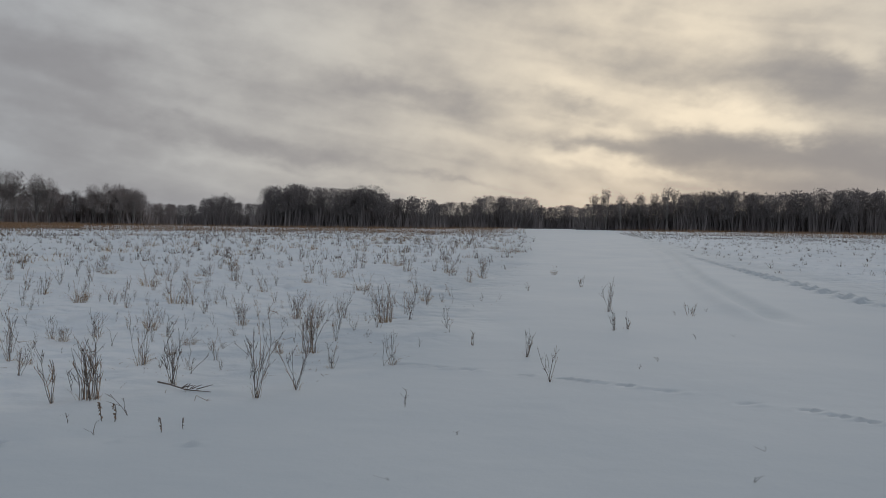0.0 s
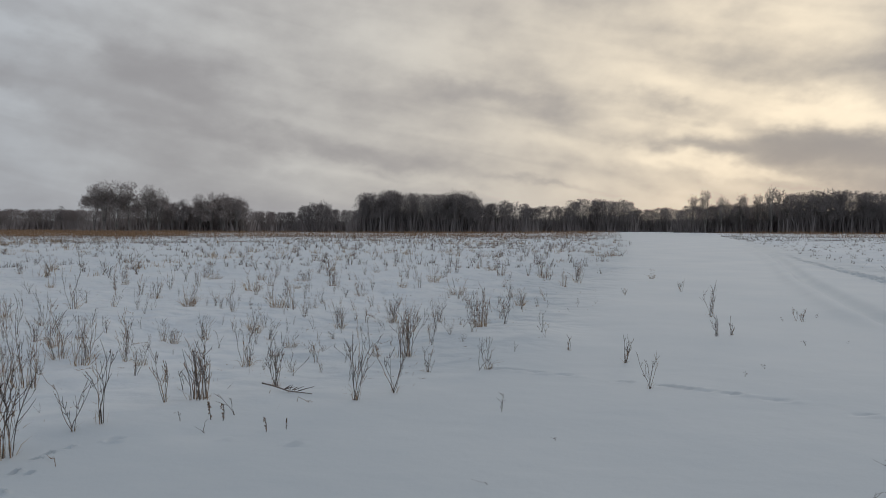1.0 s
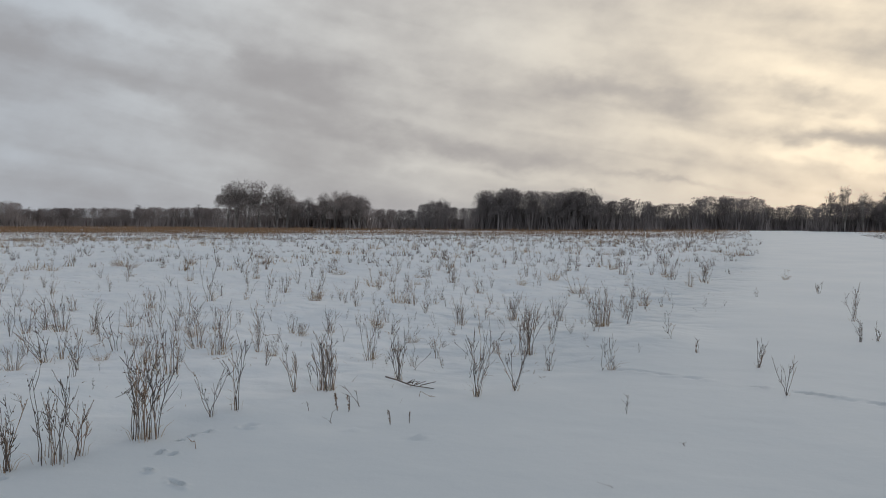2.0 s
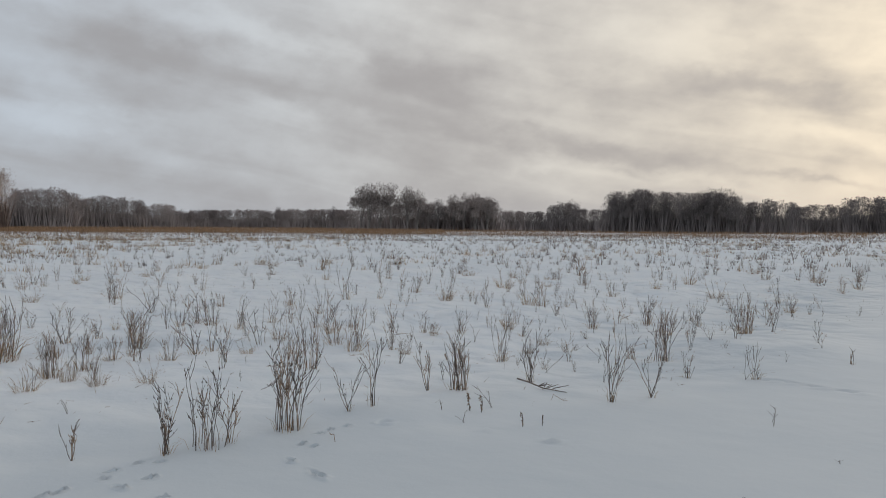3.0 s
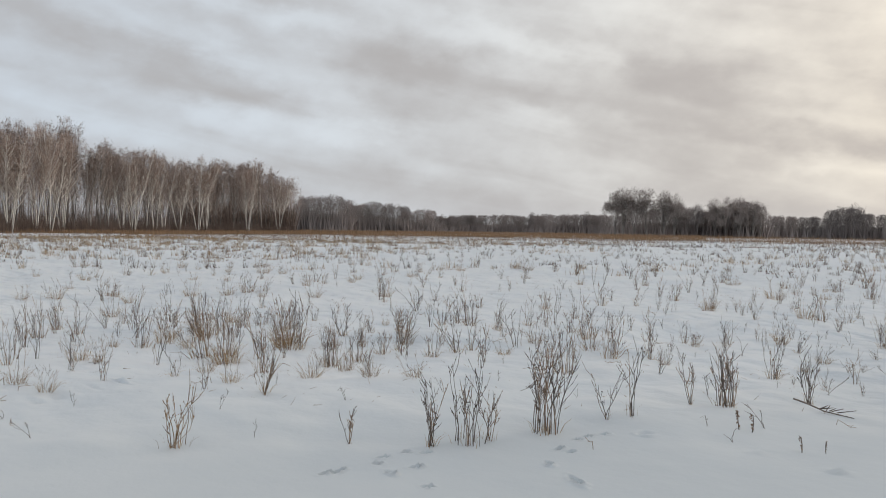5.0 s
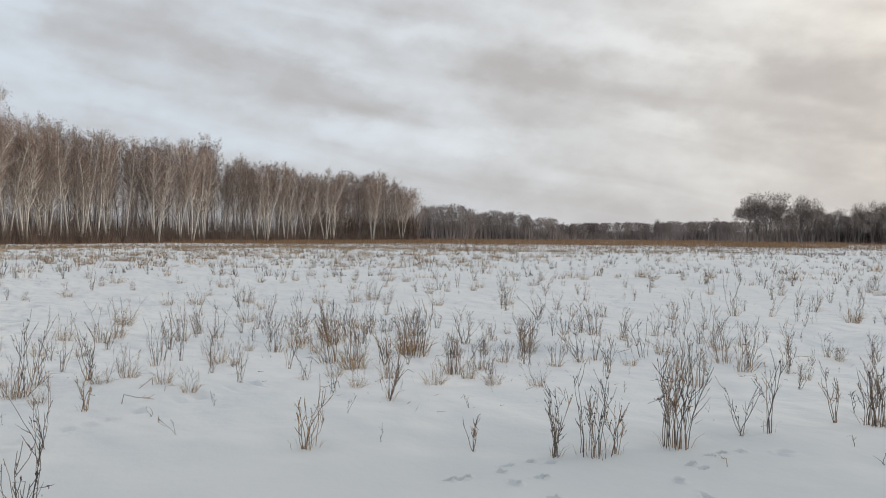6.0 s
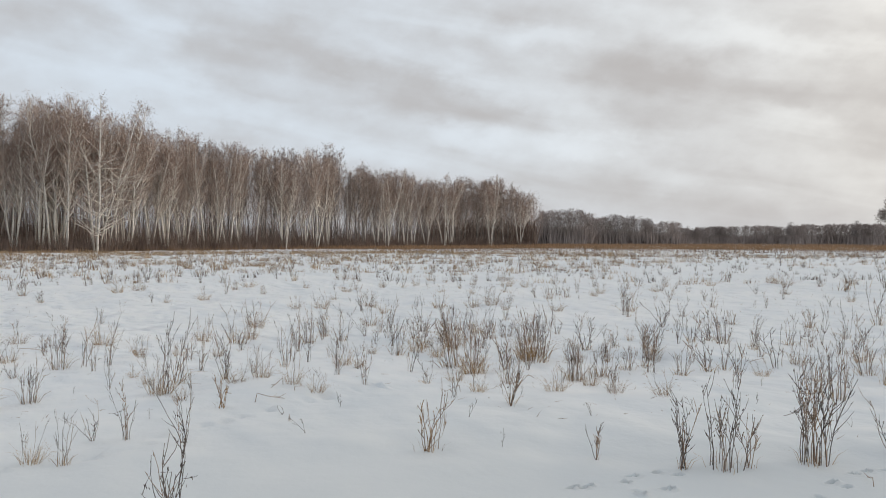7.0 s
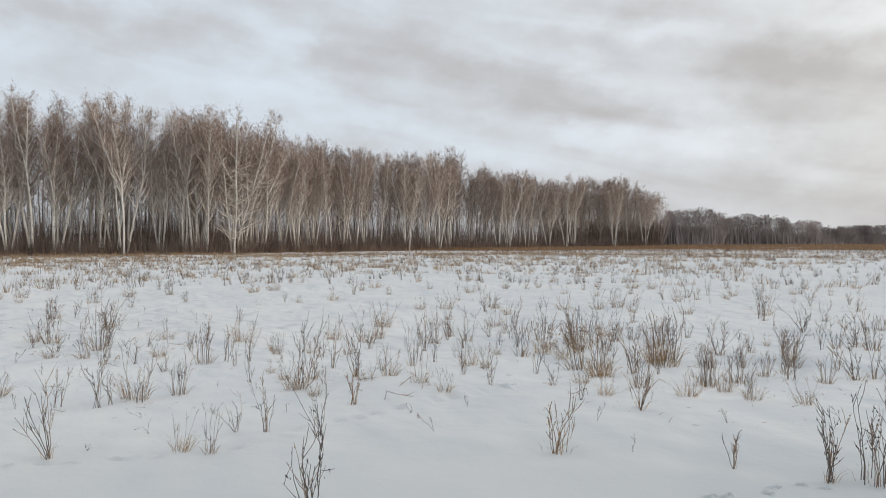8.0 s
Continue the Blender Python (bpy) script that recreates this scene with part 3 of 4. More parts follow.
SPRIGS = [(-0.62, 8.41, 0.25), (2.13, 8.27, 0.06), (-0.30, 6.47, 0.13), (1.91, 4.65, 0.07), (2.23, 5.30, 0.05),
          (3.49, 19.73, 0.22), (-2.45, 6.04, 0.19), (-2.77, 5.73, 0.09), (-2.47, 5.50, 0.13), (-6.49, -0.56, 0.06), (-7.57, -0.21, 0.08), (-5.24, 4.19, 0.14),
          (-6.62, 1.98, 0.10), (0.12, 5.63, 0.03), (-0.30, 4.61, 0.02), (4.04, 13.41, 0.10), (4.40, 13.62, 0.18), (4.78, 14.01, 0.07), (2.47, 8.80, 0.06), (3.48, 10.61, 0.08), (4.14, 10.94, 0.04)]
HEADS = [(-2.47, 5.85, 0.14), (-2.57, 5.85, 0.15), (-2.02, 5.58, 0.11), (-1.89, 5.66, 0.08)]
TUFTS = [(3.46, 24.07, 0.24), (-8.09, 5.67, 0.58), (-7.80, 4.64, 0.40), (-6.39, 8.41, 0.30), (-4.59, 13.36, 0.40), (-6.70, 14.35, 0.40), (-6.24, 0.09, 0.23), (-8.13, 1.22, 0.29),
         (-7.61, 2.41, 0.24), (-8.34, 2.30, 0.29), (-8.40, -0.28, 0.42), (-8.36, 5.74, 0.35), (-10.56, 1.40, 0.22), (-7.90, 4.65, 0.39), (-6.92, 14.89, 0.36), (-2.87, 21.59, 0.44),
         (-11.84, 2.95, 0.44), (-5.82, 8.79, 0.30), (-6.58, 5.28, 0.28), (-4.15, 11.00, 0.24)]


MID_BUNCH = [(-9.37, 4.39, 0.49), (-8.39, 4.66, 0.70), (-7.00, 4.58, 0.57), (-7.66, 7.22, 0.49), (-12.03, 5.36, 0.17), (-4.88, 9.96, 0.20), (-4.44, 13.64, 0.53), (-2.96, 11.47, 0.39),
    (-2.28, 12.14, 0.43), (-2.00, 9.50, 0.19), (-4.95, 10.10, 0.18), (-5.13, 19.15, 0.56), (-1.86, 11.23, 0.45), (-1.12, 24.48, 0.71), (0.70, 20.18, 0.44), (-11.70, -0.83, 0.65),
    (-10.95, -0.94, 0.36), (-12.48, 3.31, 0.51), (-12.06, 4.39, 0.46), (-8.24, 4.86, 0.61), (-8.31, 5.87, 0.70)]
MID_TUFT = [(-9.49, 4.76, 0.35), (-9.09, 4.84, 0.31), (-9.53, 5.38, 0.44), (-8.25, 5.65, 0.34), (-9.08, 8.16, 0.15), (-7.21, 8.60, 0.19), (-15.36, 6.96, 0.27), (-22.60, 10.20, 0.27),
    (-23.67, 11.97, 0.31), (-24.25, 15.72, 0.30), (-15.89, 13.18, 0.29), (-4.04, 10.78, 0.24), (-9.61, 22.63, 0.25), (-13.51, -1.86, 0.29), (-11.87, 1.09, 0.41), (-10.83, 1.40, 0.19),
    (-8.82, 1.24, 0.19), (-12.03, 2.47, 0.35), (-8.99, 3.49, 0.31), (-8.73, 3.60, 0.20), (-9.73, 4.97, 0.31)]
MID_FAN_NEAR = [(-8.17, 4.00, 0.52), (-7.36, 3.77, 0.28), (-6.50, 3.62, 0.25), (-6.35, 5.40, 0.38), (-7.69, 6.51, 0.43), (-8.01, 8.05, 0.45), (-7.14, 7.38, 0.26), (-9.97, 7.46, 0.26),
    (-9.73, 7.70, 0.35), (-10.62, 6.60, 0.53), (-12.25, 8.02, 0.45), (-12.58, 5.83, 0.58), (-11.59, 4.89, 0.48), (-20.00, 11.54, 0.47), (-20.43, 15.27, 0.45), (-17.86, 14.21, 0.48),
    (-15.42, 13.74, 0.59), (-14.22, 13.69, 0.21), (-7.10, 9.87, 0.57), (-7.52, 11.05, 0.53), (-5.23, 7.16, 0.32), (-5.15, 7.50, 0.23), (-6.02, 9.61, 0.34), (-6.11, 10.40, 0.26),
    (-5.58, 10.05, 0.49)]
MID_FAN_HALFWAY = [(-5.09, 10.13, 0.28), (-4.56, 10.27, 0.35), (-6.93, 17.16, 0.32), (-3.76, 12.29, 0.34), (-4.21, 14.47, 0.30), (-5.33, 20.04, 0.27), (-3.31, 15.40, 0.25), (-2.84, 10.58, 0.14),
    (-2.70, 12.10, 0.32), (-6.45, 12.16, 0.24), (-8.25, 13.02, 0.77), (-10.40, 18.16, 0.67), (-9.03, 18.34, 0.58), (-5.20, 10.33, 0.30), (-4.67, 10.38, 0.34), (-5.63, 13.37, 0.29),
    (-5.12, 12.60, 0.32), (-3.81, 12.52, 0.26), (-5.25, 17.48, 0.38), (-4.24, 15.04, 0.33), (-2.84, 9.58, 0.17), (-2.77, 9.81, 0.14), (-7.92, 23.00, 0.50), (-4.06, 16.26, 0.24),
    (-2.95, 19.53, 0.43)]
MID_FAN_BEYOND = [(-1.38, 10.17, 0.52), (-1.58, 12.61, 0.41), (-1.32, 15.44, 0.39), (-0.29, 14.51, 0.37), (-4.21, 23.81, 0.35), (-2.67, 25.63, 0.56), (-2.25, 31.57, 0.57), (0.14, 26.28, 0.57),
    (0.19, 21.08, 0.23), (-0.98, 10.21, 0.11), (-0.83, 19.91, 0.17), (1.99, 17.87, 0.20), (-14.13, -0.86, 0.75), (-10.38, -0.68, 0.34), (-8.20, -0.50, 0.32), (-8.24, -0.25, 0.35),
    (-9.90, -0.01, 0.23), (-10.30, 0.73, 0.57), (-8.79, 0.85, 0.34), (-8.72, 1.51, 0.68), (-9.38, 1.90, 0.47), (-8.79, 2.33, 0.29), (-9.04, 2.78, 0.54), (-9.35, 3.18, 0.35),
    (-8.12, 3.07, 0.25)]


# the nearest plants, one by one: x, y, height, stalks, foot radius, lean, slant to the right
HEROES = [
    (-3.53, 4.69, 0.64, 26, 0.15, 0.10, 0.0), (-2.95, 6.48, 0.51, 22, 0.2, 0.16, 0.0), (-1.62, 9.45, 0.62, 20, 0.17, 0.16, 0.05),
    (-3.88, 3.83, 0.47, 12, 0.07, 0.28, -0.06), (-3.73, 4.08, 0.56, 15, 0.2, 0.22, 0.12), (-3.66, 4.21, 0.34, 5, 0.10, 0.30, 0.0),
    (-3.38, 5.28, 0.42, 4, 0.03, 0.45, -0.12), (-3.27, 5.48, 0.56, 5, 0.04, 0.12, 0.03), (-3.21, 6.37, 0.45, 5, 0.03, 0.36, -0.08),
    (-2.62, 7.55, 0.52, 9, 0.04, 0.36, 0.02), (-1.61, 6.76, 0.66, 8, 0.025, 0.32, 0.0), (-1.33, 7.11, 0.50, 6, 0.02, 0.48, 0.0),
]
HEROES_WEST = [
    (-5.92, 3.86, 0.43, 6, 0.03, 0.25, 0.28), (-6.37, -0.81, 0.58, 8, 0.04, 0.34, -0.30), (-4.27, 0.69, 0.52, 9, 0.06, 0.26, 0.0), (-4.35, 3.50, 0.23, 5, 0.02, 0.75, 0.0),
]
# the straw-pale ones
HEROES_PALE = [(-5.09, 2.58, 0.42, 7, 0.22, 0.16, 0.0), (-5.07, 2.56, 0.36, 4, 0.05, 0.95, 0.0), (-7.1, 1.6, 0.3, 7, 0.14, 0.6, 0.1)]
# the few on the snowed-over track
HEROES_TRACK = [
    (1.0, 8.99, 0.27, 8, 0.06, 0.5, 0.0), (2.97, 13.79, 0.53, 9, 0.06, 0.3, 0.0), (2.53, 11.36, 0.30, 7, 0.05, 0.2, 0.0), (2.76, 11.5, 0.24, 6, 0.16, 0.3, 0.0),
    (1.07, 7.58, 0.38, 4, 0.02, 0.36, 0.0), (4.32, 13.44, 0.2, 7, 0.5, 0.6, 0.0), (3.44, 19.2, 0.28, 6, 0.1, 0.4, 0.0), (0.4, 9.7, 0.17, 4, 0.2, 0.3, 0.0),
]


def hero_plant(seed, x, y, h, stalks, foot, lean, slant, mats=(stalk_grey, stalk_grey, stalk_brown)):
    rng = random.Random(seed)
    ob = thing("weed_stand", "tall dry brown weed stalks with side twigs standing in snow", "weed", "dry weeds in the field")
    side = math.atan2(-x, y)
    for k in range(stalks):
        a, r = rng.uniform(0, 6.28), foot * math.sqrt(rng.random())
        base = Vector((r * math.cos(a), r * math.sin(a), 0))
        tip = slant + lean * rng.uniform(-1, 1)
        turn = side + rng.uniform(-0.5, 0.5) if rng.random() < 0.7 else rng.uniform(0, 6.28)
        part("stem", stem_shape(rng, base, tip, turn, rng.uniform(0.55, 1.0) if k else 1.0, rng.uniform(0.0029, 0.0046) / h, rng.randint(2, 6), 0.32, 0.3, 0.14), rng.choice(mats), ob)
    part("tuft", tuft_shape(rng, 4 + stalks // 2, foot + 0.04, 0.35, 0.006, 0.6, 0.4), straw, ob, "straw-coloured dead grass round the stalks' foot")
    ob.matrix_basis = Matrix.LocRotScale((x, y, on_ground(x, y)), None, (h, h, h))


for number, row in enumerate(HEROES + HEROES_WEST + HEROES_TRACK):
    hero_plant(900 + number, *row)
for number, row in enumerate(HEROES_PALE):
    hero_plant(950 + number, *row, (straw, straw, stalk_brown))


def plant_all():
    rng = random.Random(11)
    bunches = [stalk_bunch(100 + i) for i in range(5)]
    thick = [stalk_bunch(150 + i, 12, 15) for i in range(3)]
    fans = [stalk_fan(200 + i, 5 + i % 4, 0.30 + 0.07 * (i % 4)) for i in range(9)]
    sprigs = [sprig(300 + i) for i in range(4)]
    heads = [drooping_head(400 + i) for i in range(2)]
    tufts = [grass_tuft(500 + i) for i in range(4)]
    taken = [(row[0], row[1], 0.5) for row in HEROES + HEROES_WEST + HEROES_TRACK + HEROES_PALE]
    for rows, protos in ((BUNCH, thick), (FAN, fans), (FAN_SMALL, fans), (SPRIGS, sprigs), (HEADS, heads), (TUFTS, tufts),
                         (MID_BUNCH, bunches), (MID_TUFT, tufts), (MID_FAN_NEAR, fans), (MID_FAN_HALFWAY, fans), (MID_FAN_BEYOND, fans)):
        for i, (x, y, h) in enumerate(rows):
            set_down(protos[i % len(protos)], x, y, h, rng.uniform(0, 6.28), 1.0 if protos in (heads, tufts) else max(1.0, (0.45 / h) ** 0.7))
            taken.append((x, y, 0.3))
    # the rest of the field, thinner on the snowed-over track's verges
    def scatter(protos, number, lo, hi, near, far, gap, seed, from_az=-16, to_az=106):
        count = 0
        while count < number:
            a, r = radians(rng.uniform(from_az, to_az)), math.sqrt(rng.uniform(near ** 2, far ** 2))
            x, y = -r * math.sin(a), r * math.cos(a)
            inside = float(field_side(x, y))
            if inside < 0.25 or (inside < 1.5 and rng.random() < 0.5):
                continue
            if any((x - u) ** 2 + (y - v) ** 2 < max(g, gap) ** 2 for u, v, g in taken):
                continue
            if rng.random() > 0.55 + 0.6 * float(vnoise(np.array(x / 3.1), np.array(y / 3.1), seed)):
                continue
            set_down(rng.choice(protos), x, y, rng.uniform(lo, hi), rng.uniform(0, 6.28), rng.uniform(1.1, 1.6))
            taken.append((x, y, 0.18))
            count += 1

    scatter(bunches, 34, 0.26, 0.52, 14.0, 30, 0.3, 21)
    scatter(fans, 130, 0.22, 0.58, 13.0, 30, 0.2, 21)
    scatter(fans, 34, 0.16, 0.36, 8.0, 13, 0.3, 25)
    scatter(fans, 30, 0.3, 0.55, 9.0, 12.5, 0.22, 26, 28, 72)
    scatter(bunches, 12, 0.28, 0.45, 9.0, 12.5, 0.25, 26, 28, 72)
    scatter(fans, 46, 0.12, 0.32, 8.5, 17, 0.2, 27, -12, 26)
    scatter(sprigs, 50, 0.10, 0.26, 7.5, 16, 0.15, 28, -12, 26)
    scatter(tufts, 60, 0.16, 0.40, 12.0, 30, 0.2, 22)
    scatter(tufts, 22, 0.10, 0.22, 7.5, 12, 0.3, 22)
    scatter(sprigs, 150, 0.06, 0.2, 5.4, 20, 0.15, 23)
    for proto in bunches + thick + fans + sprigs + heads + tufts:
        for o in (*proto.children_recursive, proto):
            bpy.data.objects.remove(o)


plant_all()


def fallen_stalk():
    rng = random.Random(8)
    ob = thing("fallen_stalk", "broken dark weed stalk lying on the snow", "branch", "")
    x, y = -2.64, 7.2
    ob.location = (x, y, on_ground(x, y))
    s = Shape()
    pts = [Vector((0, 0, 0.06)), Vector((0.14, -0.05, 0.045)), Vector((0.3, -0.13, 0.02)), Vector((0.56, -0.22, 0.02))]
    s.tube(pts, [0.008, 0.0075, 0.006, 0.003], 5)
    part("stem", s, stalk_grey, ob)
    for k in range(7):
        t = rng.uniform(0.3, 1.0)
        p = Vector((0.56 * t, -0.22 * t, 0.03))
        b = Shape()
        d = Vector((rng.uniform(0.3, 1), rng.uniform(-0.7, 0.3), rng.uniform(0, 0.5))).normalized()
        b.tube([p, p + d * rng.uniform(0.08, 0.2)], [0.006, 0.003], 4)
        part("twig", b, stalk_grey, ob)


fallen_stalk()


def bent_stalk(seed):
    rng = random.Random(seed)
    ob = thing("bent_stalk", "thin brown stalk snapped over and lying on the snow", "weed", "snapped stalks on the snow")
    s = Shape()
    a = rng.uniform(-0.5, 0.5)
    pts = [Vector((0, 0, -0.03)), Vector((0.03, 0.01, rng.uniform(0.05, 0.12))), Vector((0.14, 0.05 * a, 0.05)), Vector((rng.uniform(0.2, 0.34), 0.2 * a, 0.012))]
    s.tube(pts, [0.0045, 0.004, 0.0035, 0.0025], 4)
    part("stem", s, stalk_brown, ob)
    for k in range(3):
        t = Shape()
        p = pts[2].lerp(pts[3], rng.random())
        t.tube([p, p + Vector((rng.uniform(0.02, 0.09), rng.uniform(-0.08, 0.08), rng.uniform(-0.005, 0.05)))], [0.003, 0.002], 3)
        part("twig", t, stalk_brown, ob)
    return ob


def bent_stalks():
    rng = random.Random(31)
    protos = [bent_stalk(60 + i) for i in range(5)]
    count = 0
    while count < 36:
        a, r = radians(rng.uniform(-4, 104)), rng.uniform(5.4, 15)
        x, y = -r * math.sin(a), r * math.cos(a)
        if field_side(x, y) < 0.3:
            continue
        m = Matrix.LocRotScale((x, y, on_ground(x, y)), Euler((0, 0, rng.uniform(0, 6.28))), Vector((1, 1, 1)) * rng.uniform(0.45, 0.95))
        copy_thing(rng.choice(protos), m)
        count += 1
    for proto in protos:
        for o in (*proto.children_recursive, proto):
            bpy.data.objects.remove(o)


bent_stalks()


def far_field():
    """Weeds too far off to pick apart."""
    rng = np.random.default_rng(3)
    a = np.radians(rng.uniform(-34, 108, 90000))
    r = np.sqrt(rng.uniform(28 ** 2, 175 ** 2, 90000))
    x, y = -r * np.sin(a), r * np.cos(a)
    f, b = field_side(x, y), bank_side(x, y)
    patch = vnoise(x / 7, y / 7, 31) * 0.5 + vnoise(x / 2.3, y / 2.3, 32) * 0.4
    u = rng.random(90000)
    keep = ((f > 0.3 + 0.09 * r * rng.random(90000) ** 2) & (u < 0.24 + 0.34 * patch)) | ((b > 1.0) & (r > 40) & (u < (0.16 + 0.4 * step(60, 120, r)) * (1 + 0.6 * patch)) & (a < -0.1)) | ((b > 0.5) & (r <= 40) & (u < 0.05))
    x, y, r = x[keep], y[keep], r[keep]
    n = len(x)
    z = height(x, y, False)
    k = 7
    foot = np.repeat(np.stack([x, y, z - 0.03], 1), k, 0)
    foot[:, :2] += rng.normal(0, 0.05, (n * k, 2))
    d = np.concatenate([rng.normal(0, 0.3, (n * k, 2)), np.ones((n * k, 1))], 1)
    d /= np.linalg.norm(d, axis=1)[:, None]
    small = np.where(bank_side(x, y) > 0.5, 0.6, 1.0)
    h = np.repeat((0.16 + 0.5 * rng.random(n) ** 1.7) * small, k) * rng.uniform(0.4, 1.0, n * k)
    stems = slivers(rng, foot, d, h, rng.uniform(0.012, 0.026, n * k))
    mid = foot + d * (h * rng.uniform(0.35, 0.8, n * k))[:, None]
    e = d + np.concatenate([rng.normal(0, 0.4, (n * k, 2)), np.zeros((n * k, 1))], 1)
    e /= np.linalg.norm(e, axis=1)[:, None]
    near = np.repeat(r < 65, k)
    twigs = slivers(rng, mid[near], e[near], h[near] * 0.4, rng.uniform(0.008, 0.016, int(near.sum())))
    tagged(new("far_weeds", fast_mesh("far_weeds", np.concatenate([stems, twigs]), far_weed)), "countless dry weeds across the distant snow field", "weeds", kind="stuff")

    # straw-coloured clumps, thickest towards the birch wood
    m = 11000
    a = np.radians(rng.uniform(-6, 108, m))
    r = np.sqrt(rng.uniform(26 ** 2, 108 ** 2, m))
    x, y = -r * np.sin(a), r * np.cos(a)
    keep = (field_side(x, y) > 1) & (rng.random(m) < 0.09 + 0.75 * step(0.45, 1.2, a) * step(25, 55, r) + 0.4 * vnoise(x / 5, y / 11, 33))
    x, y = x[keep], y[keep]
    m, k = len(x), 16
    foot = np.repeat(np.stack([x, y, height(x, y, False) - 0.02], 1), k, 0)
    foot[:, :2] += rng.normal(0, 0.14, (m * k, 2))
    d = np.concatenate([rng.normal(0, 0.4, (m * k, 2)), np.ones((m * k, 1))], 1)
    d /= np.linalg.norm(d, axis=1)[:, None]
    tagged(new("far_grass", fast_mesh("far_grass", slivers(rng, foot, d, np.repeat(rng.uniform(0.5, 1.3, m), k) * rng.uniform(0.15, 0.46, m * k), rng.uniform(0.012, 0.026, m * k)), fringe_mat)), "straw-coloured dead grass clumps across the distant field", "grass", kind="stuff")

    # broken bits of stalk lying about
    m = 5500
    a = np.radians(rng.uniform(-14, 108, m))
    r = rng.uniform(6.5, 34, m)
    x, y = -r * np.sin(a), r * np.cos(a)
    keep = (field_side(x, y) > 0.2) & (rng.random(m) < 0.3 + 0.7 * vnoise(x / 2.1, y / 2.1, 51))
    x, y = x[keep], y[keep]
    m = len(x)
    d = np.concatenate([rng.normal(0, 1, (m, 2)), np.abs(rng.normal(0.15, 0.45, (m, 1)))], 1)
    d /= np.linalg.norm(d, axis=1)[:, None]
    foot = np.stack([x, y, height(x, y, False) + 0.004], 1)
    tagged(new("stalk_litter", fast_mesh("stalk_litter", slivers(rng, foot, d, rng.uniform(0.015, 0.11, m), rng.uniform(0.003, 0.006, m)), stalk_brown)), "broken bits of dry stalk on the snow", "litter", kind="stuff")


far_field()


def near_bank_weeds():
    """Sparse small weeds beyond the boot prints."""
    rng = random.Random(19)
    protos = [stalk_fan(700 + i, 3, 0.35) for i in range(3)]
    for k in range(26):
        y = rng.uniform(15, 42)
        x = float(np.interp(y, BANK_Y, BANK_X)) + rng.uniform(0.8, 12)
        set_down(rng.choice(protos), x, y, rng.uniform(0.12, 0.28), rng.uniform(0, 6.28))
    for proto in protos:
        for o in (*proto.children_recursive, proto):
            bpy.data.objects.remove(o)


near_bank_weeds()

# ---- the birch wood ----
WOOD_EDGE = ((-113, -60), (-109, -22), (-109, 9), (-131, 31), (-158, 58), (-189, 97), (-212, 152))


def along_edge(s):
    """A point on the wood's edge, s metres along it, and the way into the wood."""
    for (x0, y0), (x1, y1) in zip(WOOD_EDGE, WOOD_EDGE[1:]):
        d = math.hypot(x1 - x0, y1 - y0)
        if s <= d:
            t = s / d
            return x0 + (x1 - x0) * t, y0 + (y1 - y0) * t, -(y1 - y0) / d, (x1 - x0) / d
        s -= d
    return None


EDGE_LENGTH = sum(math.dist(a, b) for a, b in zip(WOOD_EDGE, WOOD_EDGE[1:]))


def bough(rng, p, d, length, steps, wander, rise):
    """Points of a stem or limb that wanders and bends towards the light."""
    pts = [p.copy()]
    d = d.normalized()
    for i in range(steps):
        p = p + d * (length / steps)
        pts.append(p.copy())
        d = (d + Vector((rng.gauss(0, wander), rng.gauss(0, wander), rng.gauss(rise, wander * 0.5)))).normalized()
    return pts


def along(pts, t):
    i = min(len(pts) - 2, int(t * (len(pts) - 1)))
    return pts[i].lerp(pts[i + 1], t * (len(pts) - 1) - i)


def birch(seed, tall, stems, fine=1.0, spreading=False, vase=0.12, bark=birch_bark):
    """A birch: white wandering stems that fork, upswept pale limbs, a domed haze of twigs."""
    rng = random.Random(seed)
    nrng = np.random.default_rng(seed)
    ob = tagged(new("birch_tree"), "tall leafless white-barked birch with a fine reddish-brown crown", "tree", "birches at the edge of the wood")
    limbs, branches, twigs = Shape(), Shape(), []
    round_ = rng.uniform(0, 6.28)
    for k in range(stems):
        turn = round_ + 6.28 * k / stems + rng.uniform(-0.6, 0.6)
        lean = rng.uniform(0.0, 0.06) if stems == 1 else vase * rng.uniform(0.5, 1.6)
        top = tall * (1.0 if k == 0 else rng.uniform(0.8, 0.97))
        d = Vector((math.sin(lean) * math.cos(turn), math.sin(lean) * math.sin(turn), math.cos(lean)))
        foot = Vector((0.3 * math.cos(turn), 0.3 * math.sin(turn), 0)) * (stems > 1) + Vector((0, 0, -0.2))
        stem = bough(rng, foot, d, top, 12, 0.035, 0.03)
        r0 = rng.uniform(0.10, 0.15) * (1.0 if stems < 3 else 0.85) * (1.0 if fine == 1 else 0.62)
        trunk = Shape()
        trunk.tube(stem, [r0 * (1.0 - i / 12) ** 0.5 + 0.02 for i in range(13)], 6)
        leaders = [(stem, 0.1 if spreading else rng.uniform(0.24, 0.4), 1.0)]
        for f in range(rng.choice((0, 1, 1, 2)) if fine == 1 else rng.choice((0, 1))):
            t = rng.uniform(0.34, 0.62)
            a = rng.uniform(0, 6.28)
            way = (stem[7] - stem[5]).normalized() + Vector((math.cos(a), math.sin(a), 0)) * rng.uniform(0.28, 0.5)
            fork = bough(rng, along(stem, t), way, top * (0.98 - t) * rng.uniform(0.85, 1.0), 7, 0.05, 0.10)
            rf = r0 * (1 - t) ** 0.5 * 0.8
